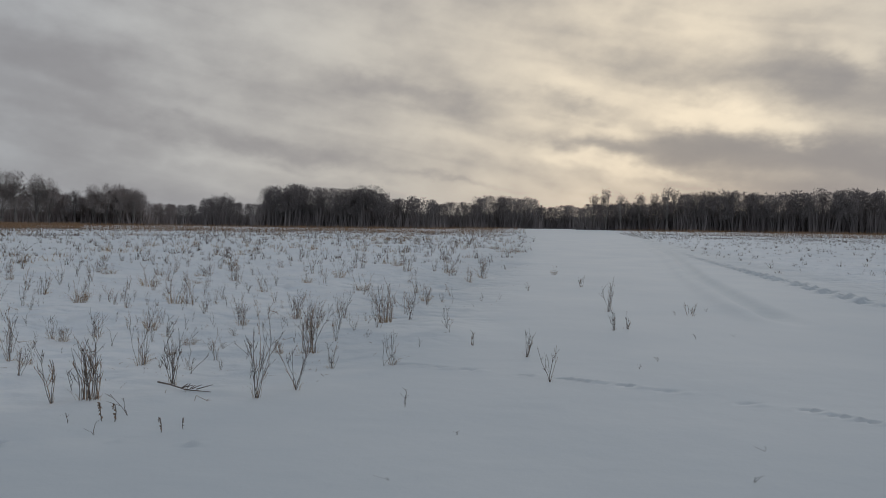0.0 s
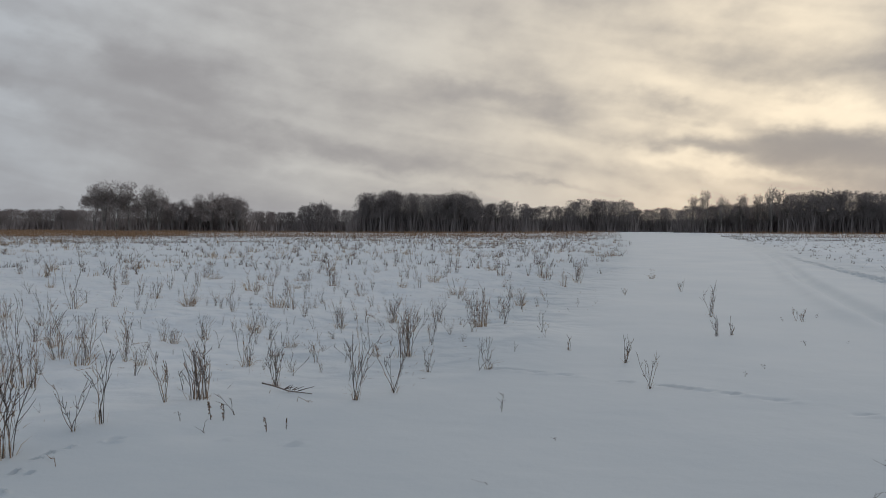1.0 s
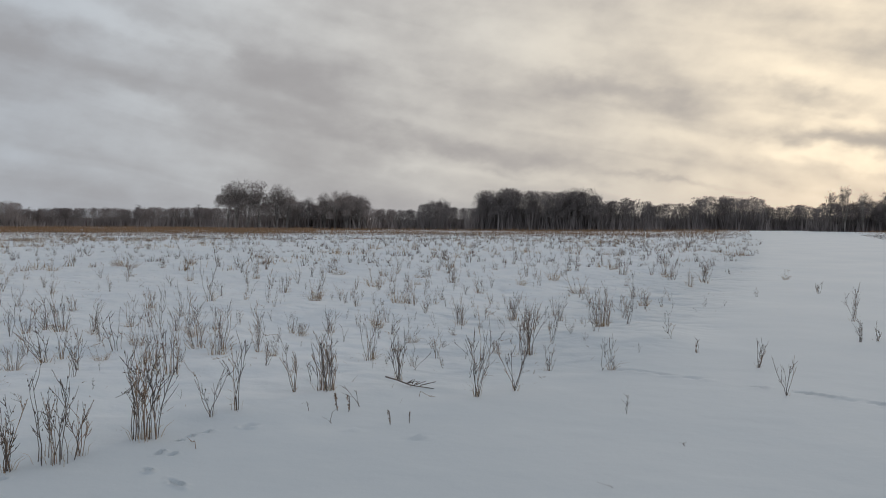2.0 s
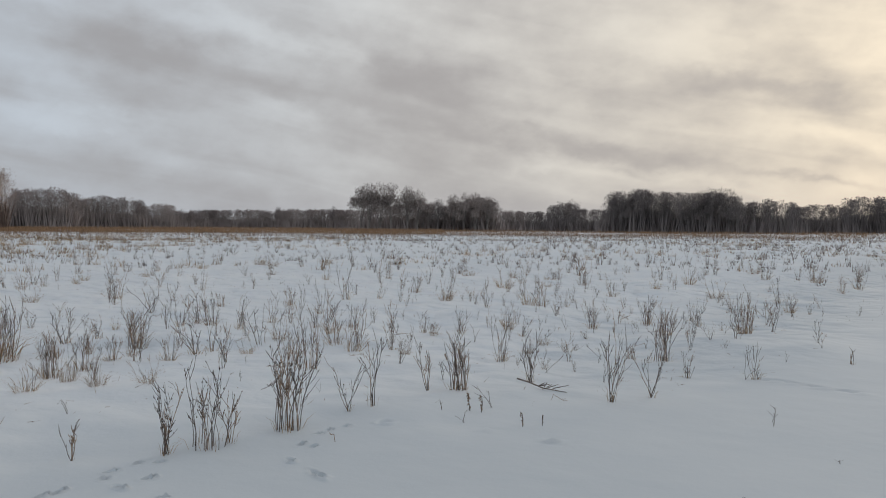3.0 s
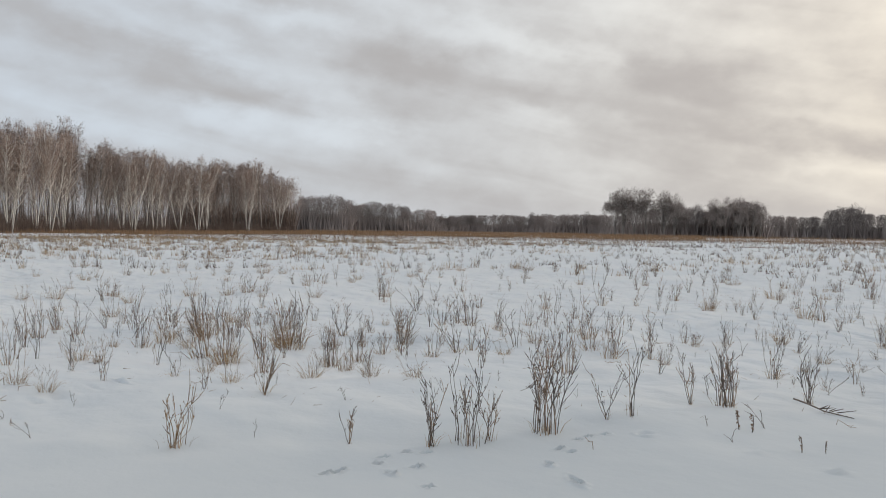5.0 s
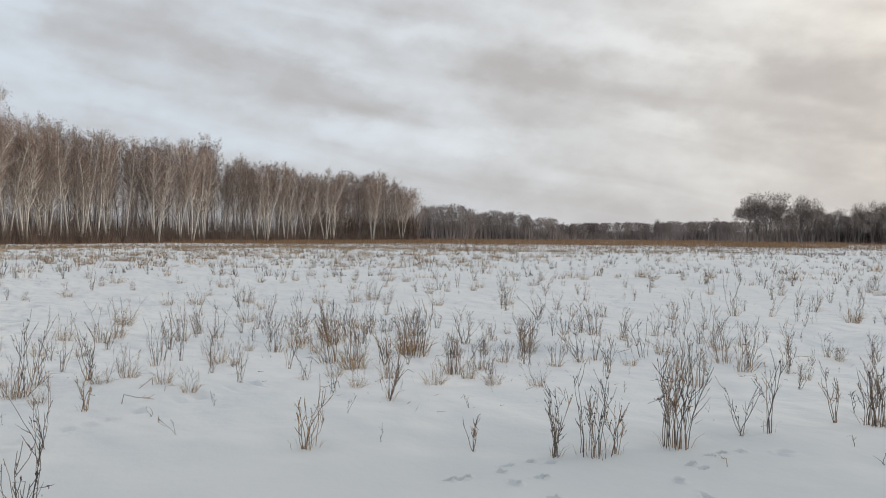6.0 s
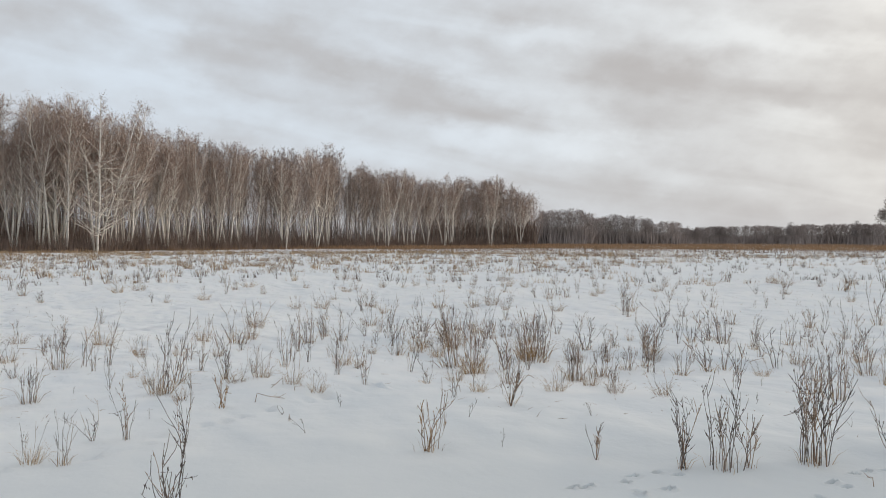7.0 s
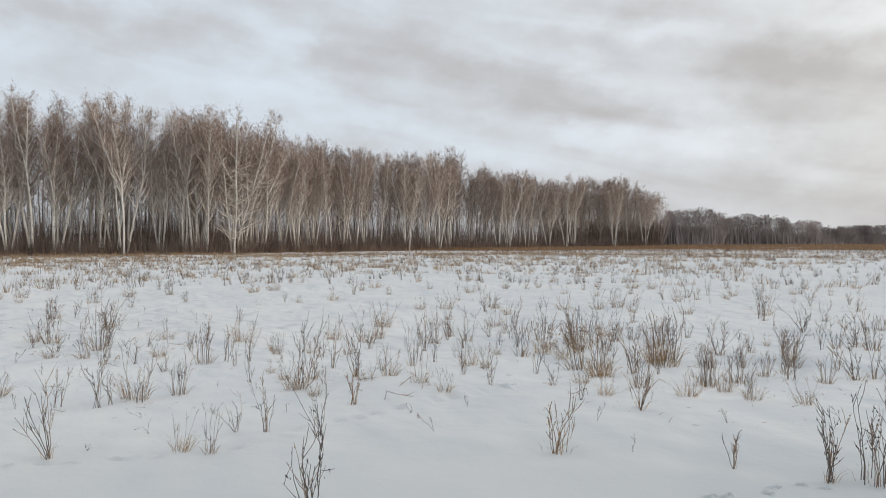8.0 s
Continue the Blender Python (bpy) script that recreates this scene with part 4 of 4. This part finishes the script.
            trunk.tube(fork, [rf * (1 - i / 7) ** 0.6 + 0.018 for i in range(8)], 5)
            leaders.append((fork, 0.15, 1 - t))
        part("trunk", trunk, bark, ob)
        for pts, lo, share in leaders:
            count = int((34 if fine == 1 else 22) * share ** 0.7)
            for j in range(count):
                t = lo + (0.985 - lo) * (j + rng.random()) / count
                h = (along(pts, t).z / tall)
                size = tall * (0.19 - 0.25 * max(0.0, h - 0.5)) * rng.uniform(0.55, 1.0)
                a = 2.4 * j + rng.uniform(-0.5, 0.5)
                el = rng.uniform(0.6, 1.1) + 0.3 * max(0.0, h - 0.6)
                rise = 0.16
                if spreading and h < 0.55:
                    size *= 1.5
                    el, rise = rng.uniform(0.0, 0.75), rng.uniform(-0.15, 0.2)
                way = Vector((math.cos(a) * math.cos(el), math.sin(a) * math.cos(el), math.sin(el)))
                limb = bough(rng, along(pts, t), way, size, 4, 0.17 if spreading else 0.11, rise)
                rr = (0.085 * (1.05 - h) + 0.022) * (1.0 if fine == 1 else 0.5) * (0.8 if spreading else 1.0)
                limbs.tube(limb, [rr, rr * 0.85, rr * 0.65, rr * 0.45, rr * 0.2], 3)
                for m in range(3 if fine == 1 else 1):
                    q = along(limb, rng.uniform(0.25, 0.8))
                    out = (limb[4] - limb[1]).normalized() + Vector((rng.uniform(-0.8, 0.8), rng.uniform(-0.8, 0.8), rng.uniform(-0.1, 0.4)))
                    branches.sliver(q, out.normalized(), size * rng.uniform(0.3, 0.55), 0.07, rng)
                c = int((38 if fine == 1 else 38) * (1.2 if h > 0.62 else 0.9 if h > 0.4 else 0.5))
                u = nrng.random((c, 1)) ** 0.7
                ends = np.array([np.array(v) for v in limb])
                base = ends[1] + (ends[4] - ends[1]) * u + (ends[2] - (ends[1] * 2 + ends[4]) / 3) * np.sin(np.pi * u) + nrng.normal(0, 0.24, (c, 3)) * (0.4 + u)
                tip = (ends[4] - ends[1]) / (np.linalg.norm(ends[4] - ends[1]) + 1e-6)
                dd = tip * 0.5 + np.array((0, 0, -0.25 if h < 0.8 else 0.0)) + nrng.normal(0, 0.6, (c, 3))
                dd /= np.linalg.norm(dd, axis=1)[:, None]
                twigs.append(slivers(nrng, base, dd, nrng.uniform(0.3, 0.85, c) * (1.0 if h < 0.85 else 0.65), nrng.uniform(0.02, 0.046, c) * (1.5 if fine < 1 else 1.0)))
    twigs.append(np.array([tuple(v) for v in branches.v]))
    part("branchwork", limbs, limb_mat, ob, "upswept pale grey-beige branches")
    crown = new("crown", fast_mesh("crown", np.concatenate(twigs), twig_mat if fine == 1 else shaded_twig))
    crown.parent = ob
    tagged(crown, "haze of thin reddish-brown twigs")
    return ob


# the wood's height, metres along its edge
TALL_S = (30, 42, 44, 46, 49, 52, 55, 58, 61, 63, 66, 71, 74, 78, 82, 86, 88, 91, 99, 107, 117, 129, 140, 147, 154, 162, 175, 187, 199, 207, 213, 220, 229, 240, 247)
TALL_H = (20, 19.2, 20.4, 20.6, 19.2, 18.8, 20.2, 18.8, 17.2, 18.3, 19.4, 19.7, 19.0, 18.0, 17.4, 17.1, 16.2, 17.6, 19.0, 18.5, 18.3, 18.5, 19.7, 21.2, 19.6, 18.0, 18.6, 19.0, 18.8, 18.0, 17.4, 19.8, 20.0, 20.0, 18.6)


def birch_wood():
    rng = random.Random(23)
    protos = [birch(800 + i, 19.0, (1, 2, 3, 1, 2, 4, 1, 2, 3, 1)[i]) for i in range(10)]
    slight = [birch(850 + i, 19.0, (1, 2, 1, 1, 2)[i], 0.6) for i in range(4)]
    # birches with the wood's shade put into darker bark and twigs
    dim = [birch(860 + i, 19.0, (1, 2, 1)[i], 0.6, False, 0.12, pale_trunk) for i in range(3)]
    vases = [birch(870 + i, 19.0, (3, 4)[i], 1.0, False, 0.13) for i in range(2)]
    spreading = birch(893, 19.0, 3, 1.0, True, 0.14)

    def plant(proto, u, w, k, lean=0.03):
        x, y, nx, ny = along_edge(min(max(u, 0.5), EDGE_LENGTH - 0.5))
        x, y = x + nx * w, y + ny * w
        z = on_ground(x, y)
        k *= float(np.interp(u, TALL_S, TALL_H)) * (1 + 0.006 * w) / 18.3 * (1 - z / 19.0)
        copy_thing(proto, Matrix.LocRotScale((x, y, z), Euler((rng.gauss(0, lean), rng.gauss(0, lean), rng.uniform(0, 6.28))), (k, k, k)))

    # the spreading birch and the many-stemmed ones at the wood's edge
    kept = ((69.5, spreading), (134.5, vases[0]), (120.5, vases[1]), (56, vases[0]), (168, vases[1]), (199, vases[0]), (222, protos[5]))
    for u, proto in kept:
        plant(proto, u, -0.5, 1.0, 0.0)
    for first, gap, near, far, low in ((24, 2.1, 0.0, 3.0, 0.86), (22, 2.6, 3, 8, 0.9), (22, 2.6, 8, 15, 0.88)):
        u = first
        while u < EDGE_LENGTH - 1:
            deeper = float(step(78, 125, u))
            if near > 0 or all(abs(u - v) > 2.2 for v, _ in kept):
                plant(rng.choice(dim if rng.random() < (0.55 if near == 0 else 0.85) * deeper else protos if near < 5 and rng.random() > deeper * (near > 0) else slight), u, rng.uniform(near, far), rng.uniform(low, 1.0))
            u += gap * rng.uniform(0.5, 1.5) * (1 + (1.2 if near == 0 else 0.1) * deeper)
    for proto in protos + slight + dim + vases + [spreading]:
        for o in (*proto.children_recursive, proto):
            bpy.data.objects.remove(o)


birch_wood()


def crowd_mesh(rng, x, y, h, twigs_each, width, crown_lo, trunk_w):
    """Many simple bare trees: a thin trunk and a crown of twigs each. Returns trunk and twig triangles."""
    n = len(x)
    z = height(x, y, False)
    h = h - z * (np.hypot(x, y) > 5)
    foot = np.stack([x, y, z - 0.2], 1)
    up = np.concatenate([rng.normal(0, 0.035, (n, 2)), np.ones((n, 1))], 1)
    trunks = np.concatenate([slivers(rng, foot, up, h * 0.97, trunk_w * rng.uniform(0.7, 1.3, n)) for _ in range(2)])
    k = twigs_each
    t = rng.random((n, k)) ** 0.6
    wide = np.sqrt(np.clip(1 - ((t - 0.5) / 0.52) ** 2, 0.02, 1)) * 0.18 * h[:, None]
    ang = rng.uniform(0, 2 * np.pi, (n, k))
    rad = np.sqrt(rng.random((n, k))) * wide
    hz = z[:, None] + (crown_lo + (1 - crown_lo) * t) * h[:, None] * 0.93
    p = np.stack([x[:, None] + rad * np.cos(ang), y[:, None] + rad * np.sin(ang), hz], 2).reshape(-1, 3)
    d = np.stack([np.cos(ang) * 0.55, np.sin(ang) * 0.55, np.full((n, k), 0.7)], 2).reshape(-1, 3) + rng.normal(0, 0.45, (n * k, 3))
    d /= np.linalg.norm(d, axis=1)[:, None]
    ln = (rng.uniform(0.025, 0.06, (n, k)) * h[:, None]).ravel()
    return trunks, slivers(rng, p, d, ln, rng.uniform(0.6, 1.3, n * k) * width)


def deep_wood():
    """The inside of the birch wood, behind its edge."""
    rng = np.random.default_rng(7)
    xs, ys = [], []
    for row in (17, 21, 25, 30, 36, 43, 50):
        s = 12.0
        while s < EDGE_LENGTH:
            x, y, nx, ny = along_edge(s)
            w = row + rng.uniform(-3, 3)
            xs.append(x + nx * w)
            ys.append(y + ny * w)
            s += rng.uniform(1.6, 4.2)
    for k in range(330):
        a, r = math.radians(rng.uniform(54.2, 63)), rng.uniform(262, 335)
        xs.append(-r * math.sin(a))
        ys.append(r * math.cos(a))
    x, y = np.array(xs), np.array(ys)
    h = rng.uniform(16, 20, len(x))
    trunks, twigs = crowd_mesh(rng, x, y, h, 170, 0.085, 0.08, 0.16)
    n = 800
    s = rng.uniform(8, EDGE_LENGTH - 0.5, n)
    rows = np.array([along_edge(v) for v in s])
    w = rng.uniform(1.0, 24, n)
    _, young = crowd_mesh(rng, rows[:, 0] + rows[:, 2] * w, rows[:, 1] + rows[:, 3] * w, rng.uniform(4.5, 11, n), 110, 0.036, 0.04, 0.06)
    tagged(new("young_trees", fast_mesh("young_trees", young, twig_mat)), "thicket of slim brown saplings among the birches", "trees", kind="stuff")
    tagged(new("wood_trunks", fast_mesh("wood_trunks", trunks, pale_trunk)), "crowded pale trunks inside the birch wood, toned down for shade", "trees", kind="stuff")
    tagged(new("wood_crowns", fast_mesh("wood_crowns", twigs, twig_mat)), "tangle of bare brown twigs inside the birch wood", "trees", kind="stuff")


deep_wood()


def undergrowth():
    """Dark saplings and brush under the birches, and russet grass along the wood's foot and the field's far side."""
    rng = np.random.default_rng(9)
    n = 70000
    s = rng.uniform(5, EDGE_LENGTH - 0.5, n)
    rows = np.array([along_edge(v) for v in s])
    w = 52 * rng.random(n) ** 3 - 0.8
    p = np.stack([rows[:, 0] + rows[:, 2] * w, rows[:, 1] + rows[:, 3] * w, np.zeros(n)], 1)
    p[:, 2] = height(p[:, 0], p[:, 1], False) - 0.1
    d = np.concatenate([rng.normal(0, 0.2, (n, 2)), np.ones((n, 1))], 1)
    d /= np.linalg.norm(d, axis=1)[:, None]
    ln = rng.uniform(0.8, 4.8, n) * np.clip(0.62 + w / 14, 0.6, 1.7)
    tagged(new("undergrowth", fast_mesh("undergrowth", slivers(rng, p, d, ln, rng.uniform(0.035, 0.1, n)), brush_mat)), "dark brown brush and saplings under the birches", "brush", kind="stuff")

    n = 5000
    a, r = np.radians(rng.uniform(54.2, 62, n)), rng.uniform(263, 330, n)
    p = np.stack([-r * np.sin(a), r * np.cos(a), height(-r * np.sin(a), r * np.cos(a), False) - 0.2], 1)
    d = np.concatenate([rng.normal(0, 0.12, (n, 2)), np.ones((n, 1))], 1)
    tagged(new("corner_brush", fast_mesh("corner_brush", slivers(rng, p, d, rng.uniform(2, 12, n), rng.uniform(0.2, 0.5, n)), brush_mat)), "brush filling the far corner of the birch wood", "brush", kind="stuff")

    n = 70000
    s = rng.uniform(5, EDGE_LENGTH - 0.5, n)
    rows = np.array([along_edge(v) for v in s])
    w = rng.uniform(0, 1, n) ** 1.8 * -32
    thin = (s > 120) | (rng.random(n) < 0.16)      # hardly any at the near end of the wood
    rows, w = rows[thin], w[thin]
    x, y = rows[:, 0] + rows[:, 2] * w, rows[:, 1] + rows[:, 3] * w
    a = np.radians(np.concatenate([rng.uniform(-36, 66, 110000), rng.uniform(25, 56, 70000)]))
    m = len(a)
    r = 100 + 230 * rng.random(m) ** 0.8 + 40 * (a < -0.12)
    r[110000:] = rng.uniform(170, 330, 70000) + 230 * step(0.54, 0.6, a[110000:]) * (rng.random(70000) < 0.4)
    x, y = np.concatenate([x, -r * np.sin(a)]), np.concatenate([y, r * np.cos(a)])
    patch = vnoise(x / 9, y / 9, 41) + 0.6 * vnoise(x / 2.5, y / 2.5, 42)
    keep = (patch > -0.9 + 1.4 * rng.random(len(x))) & ((field_side(x, y) > 14 * rng.random(len(x))) | (bank_side(x, y) > 30 * rng.random(len(x))))
    x, y = x[keep], y[keep]
    n = len(x)
    p = np.stack([x, y, height(x, y, False) - 0.05], 1)
    d = np.concatenate([rng.normal(0, 0.25, (n, 2)), np.ones((n, 1))], 1)
    d /= np.linalg.norm(d, axis=1)[:, None]
    far = np.clip(np.hypot(x, y) / 200, 0.8, 2.2)
    verts = slivers(rng, p, d, rng.uniform(0.3, 1.2, n) * far ** 0.5, rng.uniform(0.03, 0.075, n) * far)
    tagged(new("russet_grass", fast_mesh("russet_grass", verts, belt_mat)), "belt of russet dead grass along the wood and far edge of the field", "grass", kind="stuff")


undergrowth()

# ---- the far woods: azimuth from, to, distance, height ----
STANDS = [
    (54, 50, 450, 19.5), (50.5, 46, 480, 17), (46.5, 44, 520, 13.5), (44.5, 42, 560, 10), (43, 36, 600, 12.5), (37, 32, 560, 12.5), (33, 29, 520, 12),
    (31.2, 26.6, 345, 11.0), (27, 24, 340, 11.5), (24.4, 21.1, 340, 14), (21.5, 16.8, 450, 10), (17.2, 15.2, 425, 14.5), (15.5, 12.9, 430, 11.5),
    (13.0, 4.2, 345, 17.8), (4.6, 0.6, 370, 14.0), (1, -2.5, 420, 13.5), (-2.4, -6.9, 405, 16.5), (-6.8, -10.6, 440, 12.8), (-10.4, -17.2, 335, 11.8), (-17, -38, 330, 16.8),
]


def bare_tree(seed, tall, crown_mat, wide=0.2, twigs=2000, stem_mat=pale_trunk, lowest=0.36):
    """A far tree: stems fanning from one foot into a domed crown."""
    rng = random.Random(seed)
    nrng = np.random.default_rng(seed)
    ob = tagged(new("bare_tree"), "leafless grey-brown deciduous tree at the edge of a distant wood", "tree", "trees along the distant wood")
    wood, lot = Shape(), []
    for k in range(rng.randint(3, 5)):
        a, lean = rng.uniform(0, 6.28), rng.uniform(0.2, 1.0) * wide * 0.75
        way = Vector((math.sin(lean) * math.cos(a), math.sin(lean) * math.sin(a), math.cos(lean)))
        stem = bough(rng, Vector((0, 0, -0.3)), way, tall * rng.uniform(0.8, 0.95), 7, 0.05, 0.02)
        wood.tube(stem, [0.12 * (1 - i / 7) ** 0.8 + 0.03 for i in range(8)], 4)
        for j in range(8):
            a = 2.4 * j + rng.random()
            limb = bough(rng, along(stem, 0.35 + 0.075 * j), Vector((math.cos(a) * 0.6, math.sin(a) * 0.6, 0.8)), tall * wide * rng.uniform(0.5, 0.9), 3, 0.1, 0.1)
            wood.tube(limb, [0.07, 0.05, 0.035, 0.02], 3)
    # twigs fill several rounded clumps that together make the dome
    clumps = [(0.0, 0.0, 0.80, 0.75)]
    for i in range(11):
        a, r = rng.uniform(0, 6.28), math.sqrt(rng.uniform(0.08, 0.75))
        clumps.append((math.cos(a) * wide * r, math.sin(a) * wide * r, max(lowest, 0.86 - 0.30 * r * r - rng.uniform(0.0, 0.34)), rng.uniform(0.38, 0.58)))
    for cx, cy, cz, size in clumps:
        n = int(twigs * size / 8)
        v = nrng.normal(0, 1, (n, 3))
        v /= np.linalg.norm(v, axis=1)[:, None]
        v *= (nrng.random((n, 1)) ** 0.45)
        p = np.array((cx, cy, cz)) + v * np.array((wide, wide, 0.2)) * size
        d = v * 0.25 + np.array((0, 0, 0.25)) + nrng.normal(0, 0.6, (n, 3))
        d /= np.linalg.norm(d, axis=1)[:, None]
        lot.append(slivers(nrng, p * tall, d, nrng.uniform(0.45, 1.1, n), nrng.uniform(0.10, 0.15, n)))
    for name, mesh in (("trunk", wood.mesh("trunk", stem_mat)), ("crown", fast_mesh("crown", np.concatenate(lot), crown_mat))):
        o = new(name, mesh)
        o.parent = ob
    return ob


def far_woods():
    rng = np.random.default_rng(12)
    xs, ys, hs = [], [], []
    pick = random.Random(4)
    # from number 6 on: crowns in the lit tone, for trees away from the sun
    protos = [bare_tree(40 + i, 15.0, wood_mat if i < 6 else far_twig, (0.2, 0.23, 0.17)[i % 3], 2000, wood_mat if i < 6 else pale_trunk) for i in range(11)]
    grove = [bare_tree(80 + i, 15.0, grove_twig, 0.21, 3400, pale_trunk, 0.3) for i in range(5)]
    airy = [bare_tree(60 + i, 15.0, far_twig, 0.17, 1500) for i in range(3)]

    def single(proto, az, r, el):
        """One tree whose top stands at that height over the horizon."""
        x, y = -r * math.sin(radians(az)), r * math.cos(radians(az))
        low = on_ground(x, y)
        k = (1.5 + r * math.tan(radians(el)) - low) / 14.2
        copy_thing(proto, Matrix.LocRotScale((x, y, low), Euler((0, 0, pick.uniform(0, 6.28))), (k, k, k)))

    # trees that stand out of the skyline: azimuth, distance, height in degrees
    for i, (az, r, el) in enumerate(((-11.0, 330, 2.3), (-11.8, 332, 2.6), (-12.9, 330, 2.25), (-14.2, 331, 2.38), (-15.2, 333, 2.3), (-16.1, 330, 2.85), (-16.6, 334, 2.6))):
        single(airy[i % 3], az, r, el)
    for i, (az, r, el) in enumerate(((16.4, 420, 1.75), (15.6, 421, 1.88), (36.9, 590, 1.2), (33.0, 540, 1.28), (25.3, 336, 1.95), (12.6, 342, 2.2), (12.1, 340, 2.5), (11.2, 341, 2.6), (6.0, 342, 2.7), (4.8, 343, 2.68))):
        single(protos[i % 6], az, r, el)
    for i, (az, el) in enumerate(((31.0, 2.75), (30.4, 3.02), (29.6, 3.0), (28.8, 3.02), (27.6, 2.8), (26.9, 2.55), (24.2, 2.25), (23.4, 2.3), (22.6, 2.36), (21.7, 2.1))):
        single(grove[i % 5], az, 333, el)
    for a0, a1, dist, tall in STANDS:
        wide = abs(a0 - a1) * math.pi / 180 * dist
        n = int(wide * 6 / 2.4)
        a = np.radians(rng.uniform(a1, a0, n))
        r = dist + rng.uniform(2, 38, n)
        xs.append(-r * np.sin(a))
        ys.append(r * np.cos(a))
        edge = np.minimum(np.abs(np.degrees(a) - a0), np.abs(np.degrees(a) - a1)) * math.pi / 180 * dist
        hs.append((1 - (0.3 if 25 < a1 < 28 else 0.06) * (1 - step(0, 9, edge))) * tall * 1.04 * rng.uniform(0.88, 1.0, n) * (1 + 0.06 * vnoise(np.degrees(a) / 0.9, a * 0, 71)))
        if dist < 350:
            for k in range(int(wide / 4.2) if a1 != 26.6 else 0):
                az, rr = radians(pick.uniform(a1, a0)), dist + pick.uniform(-3, 4)
                s = tall / 15.0 * pick.uniform(0.86, 1.03)
                low = on_ground(-rr * math.sin(az), rr * math.cos(az))
                s *= 1 - low / 15.0
                copy_thing(protos[k % 6] if az < 0.33 else protos[6 + k % 5], Matrix.LocRotScale((-rr * math.sin(az), rr * math.cos(az), low), Euler((0, 0, pick.uniform(0, 6.28))), (s, s, s)))
    for proto in protos + airy + grove:
        for o in (*proto.children_recursive, proto):
            bpy.data.objects.remove(o)
    x, y, h = np.concatenate(xs), np.concatenate(ys), np.concatenate(hs)
    # birch-rich woods away from the sun; the extra light there is in far_twig's colour
    birchy_lit = np.degrees(np.arctan2(-x, y)) > 19
    for which, trunk_mat, crown_mat, words in ((birchy_lit, pale_trunk, far_twig, "distant birch woods with lit-toned twigs"), (~birchy_lit, wood_mat, wood_mat, "distant bare woods")):
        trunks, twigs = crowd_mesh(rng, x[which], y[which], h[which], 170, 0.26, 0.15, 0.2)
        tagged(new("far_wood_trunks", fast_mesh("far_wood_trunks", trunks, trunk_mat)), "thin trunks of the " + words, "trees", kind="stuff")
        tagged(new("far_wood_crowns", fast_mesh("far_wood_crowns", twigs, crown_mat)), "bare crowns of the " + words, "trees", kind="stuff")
        k = np.nonzero(which)[0]
        k = np.repeat(k, 2)[::5]
        k = k[(np.degrees(np.arctan2(-x[k], y[k])) < 26.4) | (np.degrees(np.arctan2(-x[k], y[k])) > 31.5)]
        a, deep = np.arctan2(-x[k], y[k]) + rng.normal(0, 0.006, len(k)), np.hypot(x[k], y[k]) + rng.uniform(8, 45, len(k))
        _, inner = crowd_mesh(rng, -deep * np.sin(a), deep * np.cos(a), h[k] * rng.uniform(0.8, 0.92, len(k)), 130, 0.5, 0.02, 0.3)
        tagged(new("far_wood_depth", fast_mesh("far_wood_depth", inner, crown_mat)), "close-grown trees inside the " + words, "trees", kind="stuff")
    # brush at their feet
    for which, mat, words in ((birchy_lit, far_twig, "distant birch woods with lit-toned twigs"), (~birchy_lit, wood_mat, "distant bare woods")):
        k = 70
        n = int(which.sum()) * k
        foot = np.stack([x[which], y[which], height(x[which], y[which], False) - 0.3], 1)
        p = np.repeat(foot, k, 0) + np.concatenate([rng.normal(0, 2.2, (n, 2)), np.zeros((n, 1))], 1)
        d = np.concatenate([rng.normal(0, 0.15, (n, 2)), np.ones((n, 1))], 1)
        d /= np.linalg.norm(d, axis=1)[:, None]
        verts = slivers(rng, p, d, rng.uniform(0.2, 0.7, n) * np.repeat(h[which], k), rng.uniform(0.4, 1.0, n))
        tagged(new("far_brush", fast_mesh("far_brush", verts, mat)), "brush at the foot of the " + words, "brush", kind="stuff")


far_woods()
